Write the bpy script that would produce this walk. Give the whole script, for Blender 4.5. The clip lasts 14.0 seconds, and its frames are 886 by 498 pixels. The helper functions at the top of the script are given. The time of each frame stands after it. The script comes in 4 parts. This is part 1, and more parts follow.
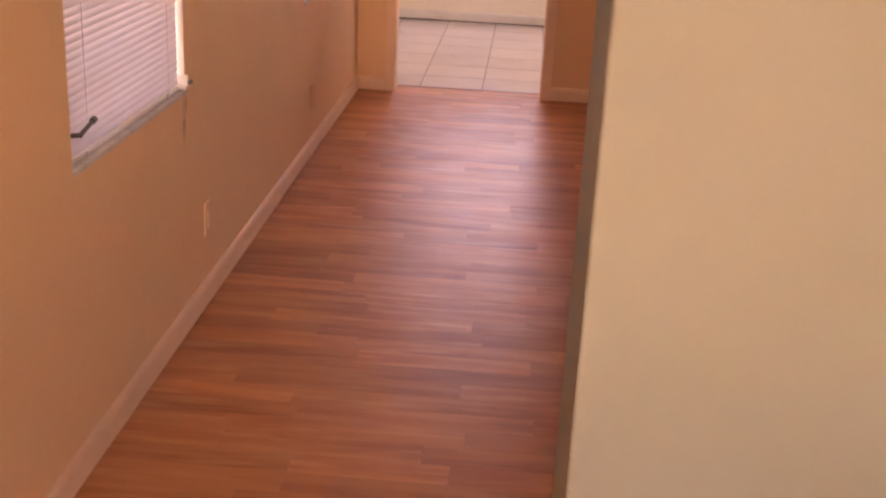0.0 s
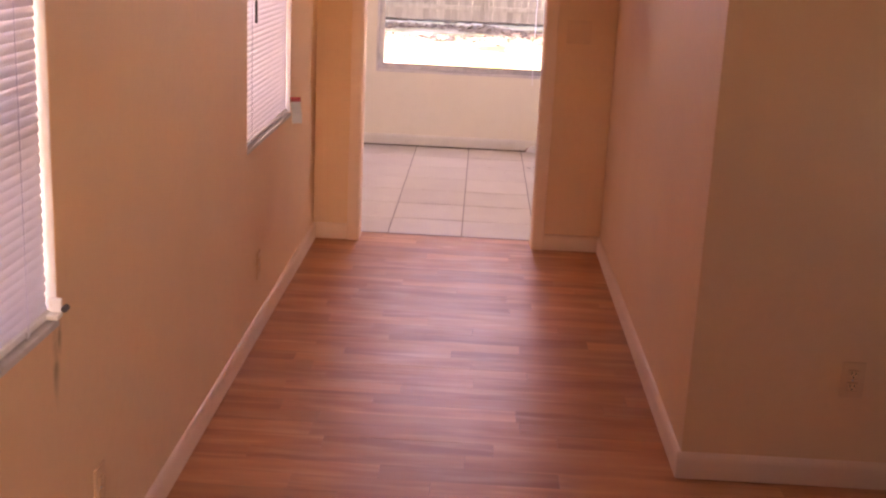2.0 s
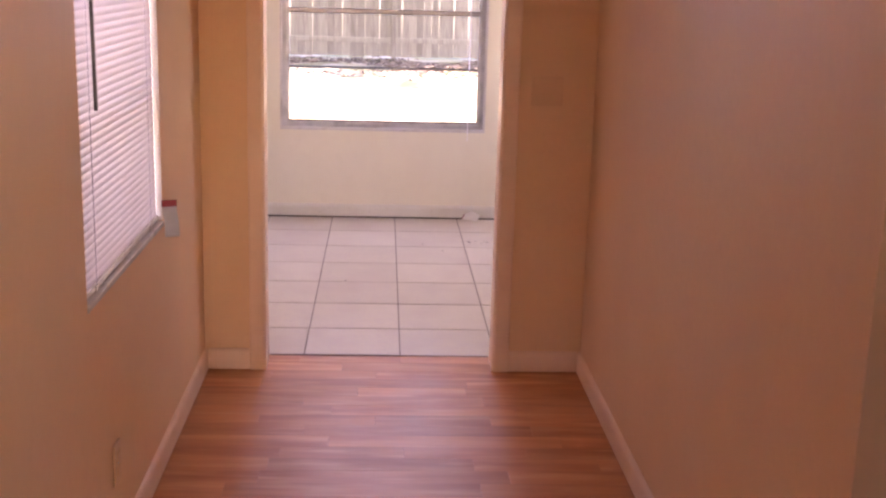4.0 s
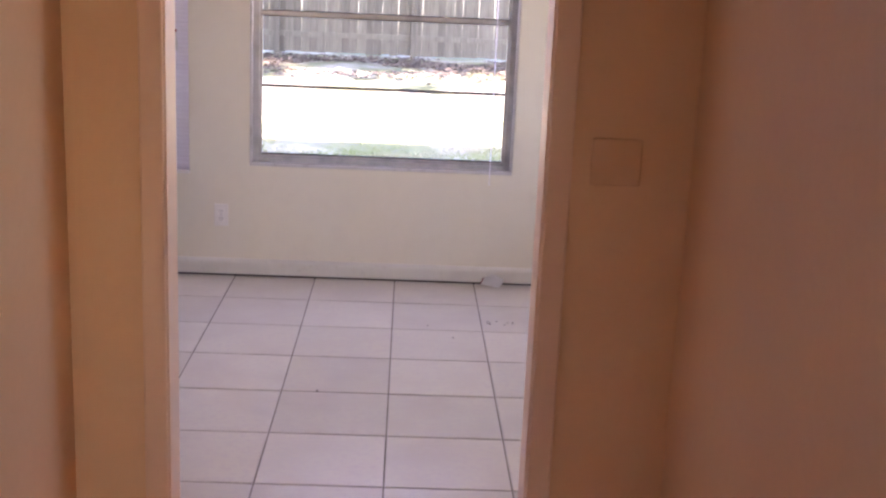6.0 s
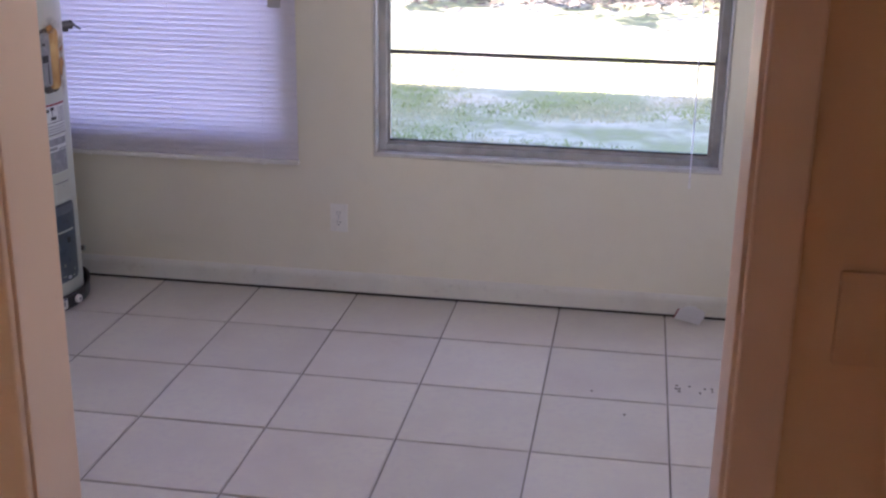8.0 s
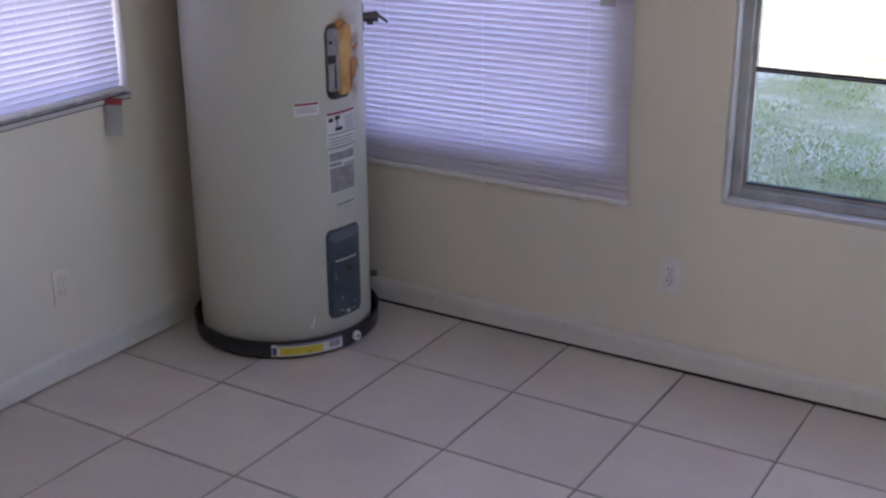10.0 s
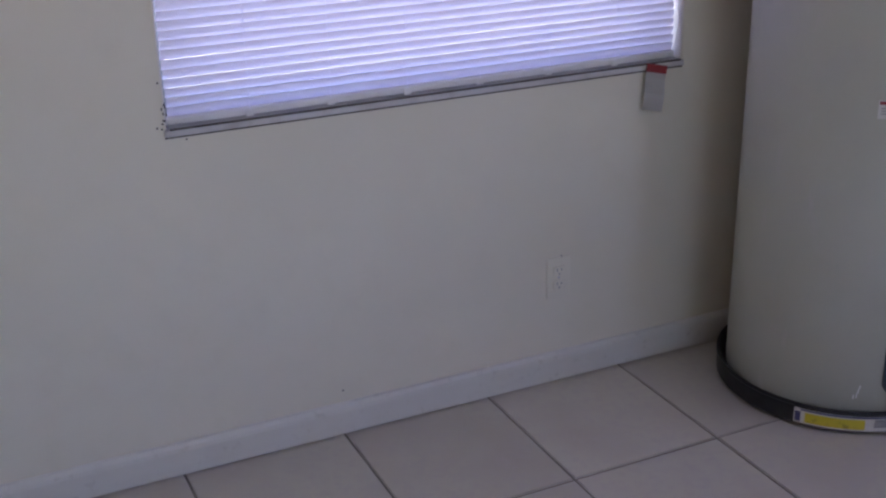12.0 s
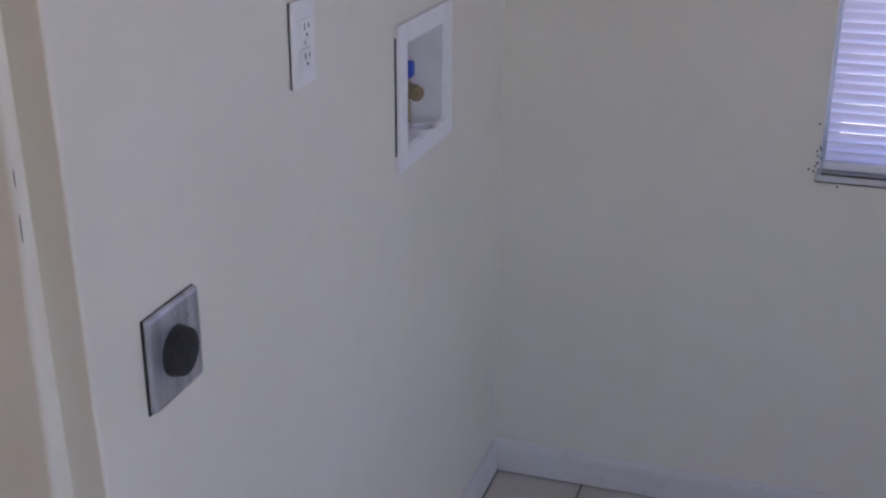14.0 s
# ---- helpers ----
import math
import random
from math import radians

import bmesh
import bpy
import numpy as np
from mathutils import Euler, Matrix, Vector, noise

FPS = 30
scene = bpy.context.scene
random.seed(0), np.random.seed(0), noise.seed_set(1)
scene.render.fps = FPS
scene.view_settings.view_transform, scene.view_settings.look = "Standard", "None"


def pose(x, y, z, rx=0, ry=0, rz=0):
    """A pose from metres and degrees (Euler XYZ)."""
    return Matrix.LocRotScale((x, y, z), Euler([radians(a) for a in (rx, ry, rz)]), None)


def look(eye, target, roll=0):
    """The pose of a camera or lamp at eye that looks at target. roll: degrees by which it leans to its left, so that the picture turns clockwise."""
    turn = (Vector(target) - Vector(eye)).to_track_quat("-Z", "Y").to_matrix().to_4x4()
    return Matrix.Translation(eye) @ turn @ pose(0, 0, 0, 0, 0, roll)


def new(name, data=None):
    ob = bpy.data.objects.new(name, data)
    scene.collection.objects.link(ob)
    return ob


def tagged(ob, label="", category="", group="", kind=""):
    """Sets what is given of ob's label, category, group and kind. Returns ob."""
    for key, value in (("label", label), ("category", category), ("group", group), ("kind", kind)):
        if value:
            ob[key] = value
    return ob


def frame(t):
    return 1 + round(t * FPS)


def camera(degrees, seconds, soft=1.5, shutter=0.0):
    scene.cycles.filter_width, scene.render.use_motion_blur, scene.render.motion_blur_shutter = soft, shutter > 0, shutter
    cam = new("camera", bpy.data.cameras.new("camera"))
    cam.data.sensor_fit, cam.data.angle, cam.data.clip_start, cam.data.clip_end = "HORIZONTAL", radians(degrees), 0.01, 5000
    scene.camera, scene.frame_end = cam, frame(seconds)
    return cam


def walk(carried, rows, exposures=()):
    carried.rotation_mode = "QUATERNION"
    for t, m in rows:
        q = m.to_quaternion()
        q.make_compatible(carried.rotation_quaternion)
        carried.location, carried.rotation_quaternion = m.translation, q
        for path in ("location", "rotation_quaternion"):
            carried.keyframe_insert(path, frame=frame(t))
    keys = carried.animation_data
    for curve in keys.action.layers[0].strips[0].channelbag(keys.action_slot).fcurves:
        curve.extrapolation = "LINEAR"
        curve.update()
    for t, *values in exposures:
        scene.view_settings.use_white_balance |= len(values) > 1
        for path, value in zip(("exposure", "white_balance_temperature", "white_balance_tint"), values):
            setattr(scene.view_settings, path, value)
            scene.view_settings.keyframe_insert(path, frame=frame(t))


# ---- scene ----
cam = camera(41.2, 14.0, soft=2.4)
PATH = [
    (0, (0.242, -10.339, 1.592), (0.132, -8.459, 0.918), 2.9),
    (0.5, (0.176, -10.04, 1.599), (0.116, -8.125, 1.025), 2.0),
    (1, (0.084, -9.713, 1.59), (0.079, -7.777, 1.089), 1.4),
    (1.5, (0.072, -9.366, 1.578), (0.012, -7.44, 1.042), 2.7),
    (2, (0.052, -9.088, 1.584), (0.006, -7.155, 1.073), 2.7),
    (2.5, (-0.046, -8.788, 1.596), (-0.021, -6.836, 1.16), 0.6),
    (3, (-0.061, -8.449, 1.568), (-0.016, -6.51, 1.083), -0.4),
    (3.5, (-0.059, -8.011, 1.6), (0.025, -6.094, 1.036), 0.7),
    (4, (-0.09, -7.569, 1.606), (0.016, -5.627, 1.141), 1.6),
    (4.2, (-0.07, -7.444, 1.617), (0.031, -5.498, 1.169), 0.2),
    (6.3, (0.063, -5.598, 1.614), (0.132, -3.662, 1.117), 2.7),
    (6.5, (0.084, -5.452, 1.612), (0.126, -3.525, 1.077), 1.4),
    (7, (0.086, -5.069, 1.618), (0.071, -3.14, 1.093), -0.1),
    (7.5, (0.144, -4.715, 1.633), (0.014, -2.79, 1.105), 0.5),
    (7.7, (0.185, -4.559, 1.644), (-0.012, -2.653, 1.072), 0.8),
    (9.8, (0.339, -3.374, 1.643), (-0.589, -1.739, 0.96), -0.7),
    (10, (0.301, -3.265, 1.652), (-0.685, -1.667, 0.963), -0.4),
    (10.4, (0.172, -3.106, 1.659), (-0.929, -1.586, 0.969), -0.7),
    (10.5, (0.146, -3.071, 1.664), (-0.98, -1.575, 0.961), -0.7),
    (11, (0.063, -2.854, 1.616), (-1.331, -1.616, 0.891), -1.4),
    (11.5, (0.021, -2.678, 1.587), (-1.513, -1.653, 0.815), -2.1),
    (12, (-0.025, -2.468, 1.529), (-1.71, -1.691, 0.782), -1.3),
    (12.5, (-0.12, -2.456, 1.508), (-1.931, -1.98, 0.805), 0.4),
    (13, (-0.141, -2.112, 1.571), (-1.985, -2.285, 0.816), 0.8),
    (13.5, (-0.057, -2.032, 1.571), (-1.863, -2.481, 0.838), -0.2),
    (14, (-0.022, -2.003, 1.576), (-1.795, -2.575, 0.847), 0.3),
]
walk(cam, [(t, look(eye, target, roll)) for t, eye, target, roll in PATH], [(0, 3.7, 9400, 57), (2.5, 3.7, 8100, 56), (4.2, 3.65, 7300, 48), (7, 3.06, 5950, 31), (7.7, 2.86, 5880, 29), (9.8, 2.6, 5700, 24), (11, 2.56, 5650, 26), (12.5, 2.38, 5550, 26), (14, 2.33, 5500, 26)])

# ---- world, sun and window light ----
world = bpy.data.worlds.new("sky")
scene.world = world
world.use_nodes = True
wn = world.node_tree.nodes
sky = wn.new("ShaderNodeTexSky")
sky.sky_type, sky.sun_disc = "NISHITA", False
sky.sun_elevation, sky.sun_rotation = radians(29), radians(174)
world.node_tree.links.new(sky.outputs[0], wn["Background"].inputs[0])
wn["Background"].inputs[1].default_value = 0.15

sun = new("sun", bpy.data.lights.new("sun", "SUN"))
sun.data.energy, sun.data.angle, sun.data.color = 4.6, radians(0.5), (1, 0.93, 0.82)
SUN_WAY = Vector((-0.1, 0.87, -0.482))
sun.matrix_world = look((0, 0, 20), Vector((0, 0, 20)) + SUN_WAY)


def window_light(name, place, way, width, height, watts, colour):
    """Daylight in a window's opening."""
    lamp = new(name, bpy.data.lights.new(name, "AREA"))
    lamp.data.shape, lamp.data.size, lamp.data.size_y = "RECTANGLE", width, height
    lamp.data.energy, lamp.data.color = watts, colour
    lamp.matrix_world = look(place, Vector(place) + Vector(way))
    return lamp


DAY = (0.77, 0.69, 1.0)
HALL_DAY = (1.0, 0.85, 0.76)
window_light("daylight_blind_back", (-1.62, 0.65, 1.35), (0, -1, 0), 1.4, 1.7, 1.7, (0.70, 0.72, 1.0))
window_light("daylight_blind_side", (-3.15, -1.32, 1.5), (1, 0, 0), 1.35, 1.5, 0.9, DAY)
window_light("daylight_hall_far", (-1.45, -4.32, 1.45), (1, 0, 0), 1.2, 1.5, 1.0, HALL_DAY)
window_light("daylight_hall_near", (-1.45, -7.27, 1.45), (1, 0, 0), 1.2, 1.5, 0.08, HALL_DAY)
window_light("daylight_back", (-0.085, 0.11, 1.83), (0, -1, -0.2), 1.2, 0.42, 1.4, (0.80, 0.73, 1.0))
# Added fill from the unseen end wall, to brighten the tiled room.
window_light("room_end_fill", (2.10, -1.3, 1.5), (-1, 0, 0), 1.2, 1.1, 0.55, (1, 0.90, 0.74))
# Added fill from the passage's unseen end, to lift the hall walls.
window_light("passage_fill", (3.24, -7.1, 1.62), (-1, 0, 0), 0.64, 0.8, 0.08, (1, 0.82, 0.65))
window_light("daylight_front_room", (0.65, -13.02, 1.45), (0, 1, 0), 1.7, 1.15, 2.3, (1.0, 0.90, 0.72))


# ---- materials ----
def material(name, colour, rough=0.6, metal=0.0, spots=(), bump=(), vary=0.0, coords="Object", spec=0.5):
    """A principled material. spots: (scale, colour, low, high, stretch) layers of noise; bump: (scale, strength, distance);
    vary: how far the brightness differs from piece to piece."""
    m = bpy.data.materials.new(name)
    m.use_nodes = True
    n, l = m.node_tree.nodes, m.node_tree.links
    b = n["Principled BSDF"]
    b.inputs["Base Color"].default_value = (*colour, 1)
    b.inputs["Roughness"].default_value = rough
    b.inputs["Metallic"].default_value = metal
    b.inputs["Specular IOR Level"].default_value = spec
    tc = n.new("ShaderNodeTexCoord")
    place = tc.outputs[coords]
    if vary:
        info, geo, add, shift = n.new("ShaderNodeObjectInfo"), n.new("ShaderNodeNewGeometry"), n.new("ShaderNodeMath"), n.new("ShaderNodeVectorMath")
        l.new(info.outputs["Random"], add.inputs[0])
        l.new(geo.outputs["Random Per Island"], add.inputs[1])
        one, far = n.new("ShaderNodeMath"), n.new("ShaderNodeMath")
        one.operation, far.operation, far.inputs[1].default_value = "FRACT", "MULTIPLY", 40
        l.new(add.outputs[0], one.inputs[0])
        l.new(one.outputs[0], far.inputs[0])
        l.new(place, shift.inputs[0])
        l.new(far.outputs[0], shift.inputs[1])
        place, chance = shift.outputs[0], one.outputs[0]
    out = None
    for scale, other, low, high, stretch in spots:
        mp = n.new("ShaderNodeMapping")
        mp.inputs["Scale"].default_value = stretch
        l.new(place, mp.inputs[0])
        tex = n.new("ShaderNodeTexNoise")
        tex.inputs["Scale"].default_value, tex.inputs["Detail"].default_value = scale, 6
        l.new(mp.outputs[0], tex.inputs["Vector"])
        r = n.new("ShaderNodeMapRange")
        r.inputs["From Min"].default_value, r.inputs["From Max"].default_value = low, high
        l.new(tex.outputs[0], r.inputs["Value"])
        mix = n.new("ShaderNodeMix")
        mix.data_type = "RGBA"
        l.new(r.outputs[0], mix.inputs["Factor"])
        if out:
            l.new(out, mix.inputs["A"])
        else:
            mix.inputs["A"].default_value = (*colour, 1)
        mix.inputs["B"].default_value = (*other, 1)
        out = mix.outputs["Result"]
    if vary:
        r = n.new("ShaderNodeMapRange")
        r.inputs["To Min"].default_value, r.inputs["To Max"].default_value = 1 - vary, 1 + vary
        l.new(chance, r.inputs["Value"])
        hsv = n.new("ShaderNodeHueSaturation")
        l.new(r.outputs[0], hsv.inputs["Value"])
        if out:
            l.new(out, hsv.inputs["Color"])
        else:
            hsv.inputs["Color"].default_value = (*colour, 1)
        out = hsv.outputs[0]
    if out:
        l.new(out, b.inputs["Base Color"])
    if bump:
        tex = n.new("ShaderNodeTexNoise")
        tex.inputs["Scale"].default_value, tex.inputs["Detail"].default_value = bump[0], 4
        l.new(tc.outputs[coords], tex.inputs["Vector"])
        bn = n.new("ShaderNodeBump")
        bn.inputs["Strength"].default_value, bn.inputs["Distance"].default_value = bump[1], bump[2]
        l.new(tex.outputs[0], bn.inputs["Height"])
        l.new(bn.outputs[0], b.inputs["Normal"])
    return m


ONE = (1, 1, 1)
HALL_PAINT = material("hall_paint", (0.82, 0.54, 0.305), 0.55, spots=[(2.2, (0.77, 0.50, 0.275), 0.45, 0.75, ONE), (30, (0.80, 0.52, 0.29), 0.4, 0.8, ONE)], bump=(160, 0.10, 0.002))
# Pale cream, dimmed and greened in the colour to offset the front room lamp.
DIMMED_CREAM = material("dimmed_cream_paint", (0.28, 0.315, 0.28), 0.55, spots=[(2.0, (0.26, 0.295, 0.26), 0.45, 0.75, ONE)], bump=(120, 0.12, 0.002))
ROOM_PAINT = material("room_paint", (0.755, 0.71, 0.57), 0.55, spots=[(1.8, (0.705, 0.66, 0.52), 0.45, 0.75, ONE), (12, (0.725, 0.68, 0.54), 0.5, 0.8, ONE)], bump=(150, 0.10, 0.002))
ROOM_TRIM = material("room_trim_paint", (0.67, 0.65, 0.575), 0.42, spots=[(5, (0.61, 0.58, 0.51), 0.45, 0.8, ONE), (35, (0.55, 0.52, 0.45), 0.6, 0.8, ONE)], bump=(60, 0.08, 0.001))
TRIM = material("trim_paint", (0.80, 0.76, 0.71), 0.38, spots=[(5, (0.72, 0.67, 0.60), 0.5, 0.8, ONE)], bump=(60, 0.05, 0.001))
HALL_TRIM = material("hall_trim_paint", (0.84, 0.60, 0.42), 0.42, spots=[(5, (0.78, 0.54, 0.36), 0.5, 0.8, ONE)], bump=(60, 0.05, 0.001))
CEILING = material("ceiling_paint", (0.80, 0.77, 0.72), 0.8, spots=[(3, (0.75, 0.72, 0.67), 0.45, 0.75, ONE)], bump=(60, 0.3, 0.004))
TILE = material("ceramic_tile", (0.56, 0.52, 0.43), 0.32, spots=[(4, (0.50, 0.445, 0.38), 0.45, 0.75, ONE), (40, (0.53, 0.48, 0.42), 0.45, 0.7, ONE)], bump=(14, 0.05, 0.003), vary=0.05)
GROUT = material("grout", (0.19, 0.165, 0.14), 0.9, spots=[(8, (0.27, 0.24, 0.20), 0.45, 0.7, ONE)])
LAMINATE = material("laminate", (0.63, 0.28, 0.125), 0.36, spots=[(3.2, (0.49, 0.195, 0.085), 0.40, 0.62, (0.5, 3.2, 1)), (10, (0.68, 0.34, 0.165), 0.5, 0.70, (0.3, 2.6, 1))], bump=(30, 0.05, 0.001), vary=0.13)


def worn_gloss(m, scale, low, high, dull, bright):
    """Cloudy wear in a finish: its roughness and sheen differ from place to place."""
    n, l = m.node_tree.nodes, m.node_tree.links
    g, t = n.new("ShaderNodeNewGeometry"), n.new("ShaderNodeTexNoise")
    t.inputs["Scale"].default_value, t.inputs["Detail"].default_value, t.inputs["Roughness"].default_value = scale, 3, 0.5
    l.new(g.outputs["Position"], t.inputs["Vector"])
    for name, a, b in (("Roughness", high, low), ("Specular IOR Level", dull, bright)):
        k = n.new("ShaderNodeMapRange")
        k.inputs[1].default_value, k.inputs[2].default_value, k.inputs[3].default_value, k.inputs[4].default_value = 0.25, 0.75, a, b
        l.new(t.outputs[0], k.inputs[0])
        l.new(k.outputs[0], n["Principled BSDF"].inputs[name])


worn_gloss(LAMINATE, 6, 0.33, 0.42, 0.14, 0.28)
JOINT = material("joint_shadow", (0.10, 0.045, 0.025), 0.8)
ALUMINIUM = material("aluminium", (0.46, 0.47, 0.48), 0.42, 0.85, spots=[(14, (0.33, 0.34, 0.35), 0.45, 0.75, ONE)])
SILL = material("painted_sill", (0.58, 0.56, 0.53), 0.45, spots=[(14, (0.40, 0.37, 0.33), 0.5, 0.8, ONE)], bump=(40, 0.1, 0.001))
GASKET = material("dark_gasket", (0.03, 0.03, 0.035), 0.6)
PLASTIC = material("white_plastic", (0.80, 0.78, 0.73), 0.35, spots=[(20, (0.74, 0.71, 0.66), 0.5, 0.8, ONE)])
OUTLET = material("outlet_plastic", (0.79, 0.765, 0.70), 0.38, spots=[(20, (0.69, 0.66, 0.585), 0.5, 0.8, ONE)])
OLD_PLASTIC = material("painted_plate", (0.76, 0.485, 0.275), 0.45, spots=[(10, (0.71, 0.45, 0.25), 0.5, 0.8, ONE)])
DARK = material("dark_slot", (0.02, 0.018, 0.016), 0.6)
ENAMEL = material("tank_enamel", (0.51, 0.51, 0.415), 0.30, spots=[(3, (0.46, 0.46, 0.37), 0.45, 0.75, ONE), (26, (0.55, 0.52, 0.46), 0.62, 0.8, (1, 1, 0.25))], bump=(25, 0.03, 0.001))
SLATE = material("slate_blue_paint", (0.045, 0.065, 0.085), 0.38, spots=[(9, (0.10, 0.125, 0.15), 0.5, 0.8, (1, 1, 0.5)), (40, (0.02, 0.03, 0.04), 0.55, 0.75, ONE)], bump=(30, 0.08, 0.001))
SLATE_WORN = material("worn_slate_paint", (0.11, 0.125, 0.15), 0.45, spots=[(20, (0.16, 0.17, 0.19), 0.45, 0.7, ONE)])
RUST = material("rust_foam", (0.50, 0.27, 0.07), 0.85, spots=[(20, (0.24, 0.10, 0.03), 0.5, 0.72, (1, 1, 0.4)), (9, (0.64, 0.42, 0.16), 0.5, 0.7, ONE)], bump=(40, 0.5, 0.006))
PAN_PLASTIC = material("black_pan_plastic", (0.012, 0.012, 0.014), 0.35, spots=[(20, (0.03, 0.03, 0.032), 0.5, 0.8, ONE)])
CARD = material("white_card", (0.88, 0.87, 0.85), 0.5, spots=[(30, (0.80, 0.79, 0.77), 0.5, 0.8, (1, 1, 1))])
PAPER = material("white_paper", (0.66, 0.65, 0.61), 0.7, spots=[(30, (0.58, 0.57, 0.52), 0.5, 0.8, ONE)])
RED = material("red_print", (0.27, 0.025, 0.03), 0.6)
INK = material("grey_print", (0.24, 0.235, 0.23), 0.7, spots=[(40, (0.34, 0.33, 0.32), 0.45, 0.7, ONE)])
BLACK_INK = material("black_print", (0.035, 0.03, 0.03), 0.7)
YELLOW = material("yellow_print", (0.60, 0.50, 0.03), 0.6, spots=[(50, (0.36, 0.29, 0.03), 0.55, 0.7, ONE)])
NAVY = material("navy_print", (0.05, 0.05, 0.16), 0.6)
BRASS = material("brass", (0.42, 0.33, 0.17), 0.35, 0.9, spots=[(30, (0.26, 0.20, 0.12), 0.5, 0.75, ONE)])
BLUE = material("blue_handle", (0.03, 0.08, 0.42), 0.4)
STEEL = material("brushed_steel", (0.64, 0.64, 0.66), 0.38, 0.9, spots=[(60, (0.42, 0.42, 0.44), 0.45, 0.7, (1, 1, 0.1))])
BAKELITE = material("black_bakelite", (0.018, 0.017, 0.017), 0.42)
GREY_METAL = material("dull_metal", (0.15, 0.14, 0.13), 0.5, 0.6, spots=[(40, (0.08, 0.07, 0.06), 0.5, 0.75, ONE)])
# Near-black for real dirt specks, and for painted shade at sill and heater hole.
DIRT_AND_SHADE = material("dirt", (0.05, 0.042, 0.035), 0.9, spots=[(60, (0.12, 0.10, 0.08), 0.4, 0.7, ONE)])
GRASS = material("grass", (0.27, 0.27, 0.13), 0.9, spots=[(1.1, (0.52, 0.46, 0.36), 0.44, 0.56, ONE), (9, (0.30, 0.28, 0.19), 0.5, 0.72, ONE)], bump=(20, 0.5, 0.03))
BLADE = material("grass_blade", (0.24, 0.28, 0.10), 0.7, spots=[(1.6, (0.44, 0.39, 0.25), 0.44, 0.60, ONE)])
FENCE_WOOD = material("weathered_fence_wood", (0.12, 0.115, 0.10), 0.85, spots=[(4, (0.08, 0.076, 0.066), 0.42, 0.7, (4, 4, 0.35)), (30, (0.16, 0.155, 0.14), 0.5, 0.75, (2, 2, 0.1))], bump=(40, 0.3, 0.004), vary=0.22)
BARK = material("pale_bark", (0.30, 0.27, 0.23), 0.9, spots=[(6, (0.17, 0.145, 0.12), 0.45, 0.7, (3, 3, 0.6))], bump=(22, 0.6, 0.02))
LEAF = material("leaves", (0.06, 0.10, 0.03), 0.6, spots=[(2, (0.10, 0.13, 0.04), 0.4, 0.7, ONE)])
LITTER = material("dry_leaf", (0.19, 0.145, 0.11), 0.85, spots=[(3, (0.10, 0.075, 0.06), 0.4, 0.7, ONE)])
STUCCO = material("outside_stucco", (0.62, 0.57, 0.48), 0.85, spots=[(3, (0.55, 0.50, 0.42), 0.45, 0.75, ONE)], bump=(60, 0.4, 0.004))
ROOFING = material("roof_felt", (0.16, 0.15, 0.14), 0.9, spots=[(12, (0.10, 0.095, 0.09), 0.4, 0.7, ONE)])

GLASS = bpy.data.materials.new("window_glass")
GLASS.use_nodes = True
g = GLASS.node_tree.nodes["Principled BSDF"]
g.inputs["Transmission Weight"].default_value, g.inputs["Roughness"].default_value = 1, 0
g.inputs["IOR"].default_value = 1.02
g.inputs["Base Color"].default_value = (0.97, 0.985, 0.98, 1)


def vinyl(name, colour, through_colour, share):
    """Thin vinyl that lets part of the light through."""
    m = bpy.data.materials.new(name)
    m.use_nodes = True
    n, l = m.node_tree.nodes, m.node_tree.links
    p = n["Principled BSDF"]
    p.inputs["Base Color"].default_value = (*colour, 1)
    p.inputs["Roughness"].default_value = 0.4
    t = n.new("ShaderNodeBsdfTranslucent")
    t.inputs[0].default_value = (*through_colour, 1)
    mx = n.new("ShaderNodeMixShader")
    mx.inputs[0].default_value = share
    l.new(p.outputs[0], mx.inputs[1])
    l.new(t.outputs[0], mx.inputs[2])
    l.new(mx.outputs[0], n["Material Output"].inputs[0])
    return m


# The room blinds' vinyl, darkened so that the hall blinds look less lit.
DIM_HALL_SLAT = vinyl("dim_hall_vinyl", (0.64, 0.60, 0.61), (0.84, 0.73, 0.84), 0.06)
SLAT = vinyl("blind_vinyl", (0.80, 0.78, 0.80), (0.76, 0.67, 0.95), 0.19)
CORD = vinyl("blind_cord", (0.85, 0.84, 0.83), (0.9, 0.88, 0.98), 0.85)


# ---- mesh helpers ----
def box(bm, x0, x1, y0, y1, z0, z1, bevel=0.0):
    a = bmesh.ops.create_cube(bm, size=1, matrix=Matrix.LocRotScale(((x0 + x1) / 2, (y0 + y1) / 2, (z0 + z1) / 2), None, (abs(x1 - x0), abs(y1 - y0), abs(z1 - z0))))
    if bevel:
        edges = list({e for v in a["verts"] for e in v.link_edges})
        bmesh.ops.bevel(bm, geom=edges, offset=bevel, segments=2, affect="EDGES", profile=0.5)
    return bm


def boxes(*sizes, bevel=0.0):
    bm = bmesh.new()
    for s in sizes:
        box(bm, *s, bevel=bevel)
    return bm


def tube(bm, a, b, r0, r1=None, sides=16, caps=True):
    """A round bar from a to b."""
    a, b = Vector(a), Vector(b)
    way = b - a
    m = Matrix.Translation((a + b) / 2) @ way.to_track_quat("Z", "Y").to_matrix().to_4x4()
    bmesh.ops.create_cone(bm, cap_ends=caps, segments=sides, radius1=r0, radius2=r0 if r1 is None else r1, depth=way.length, matrix=m)
    return bm


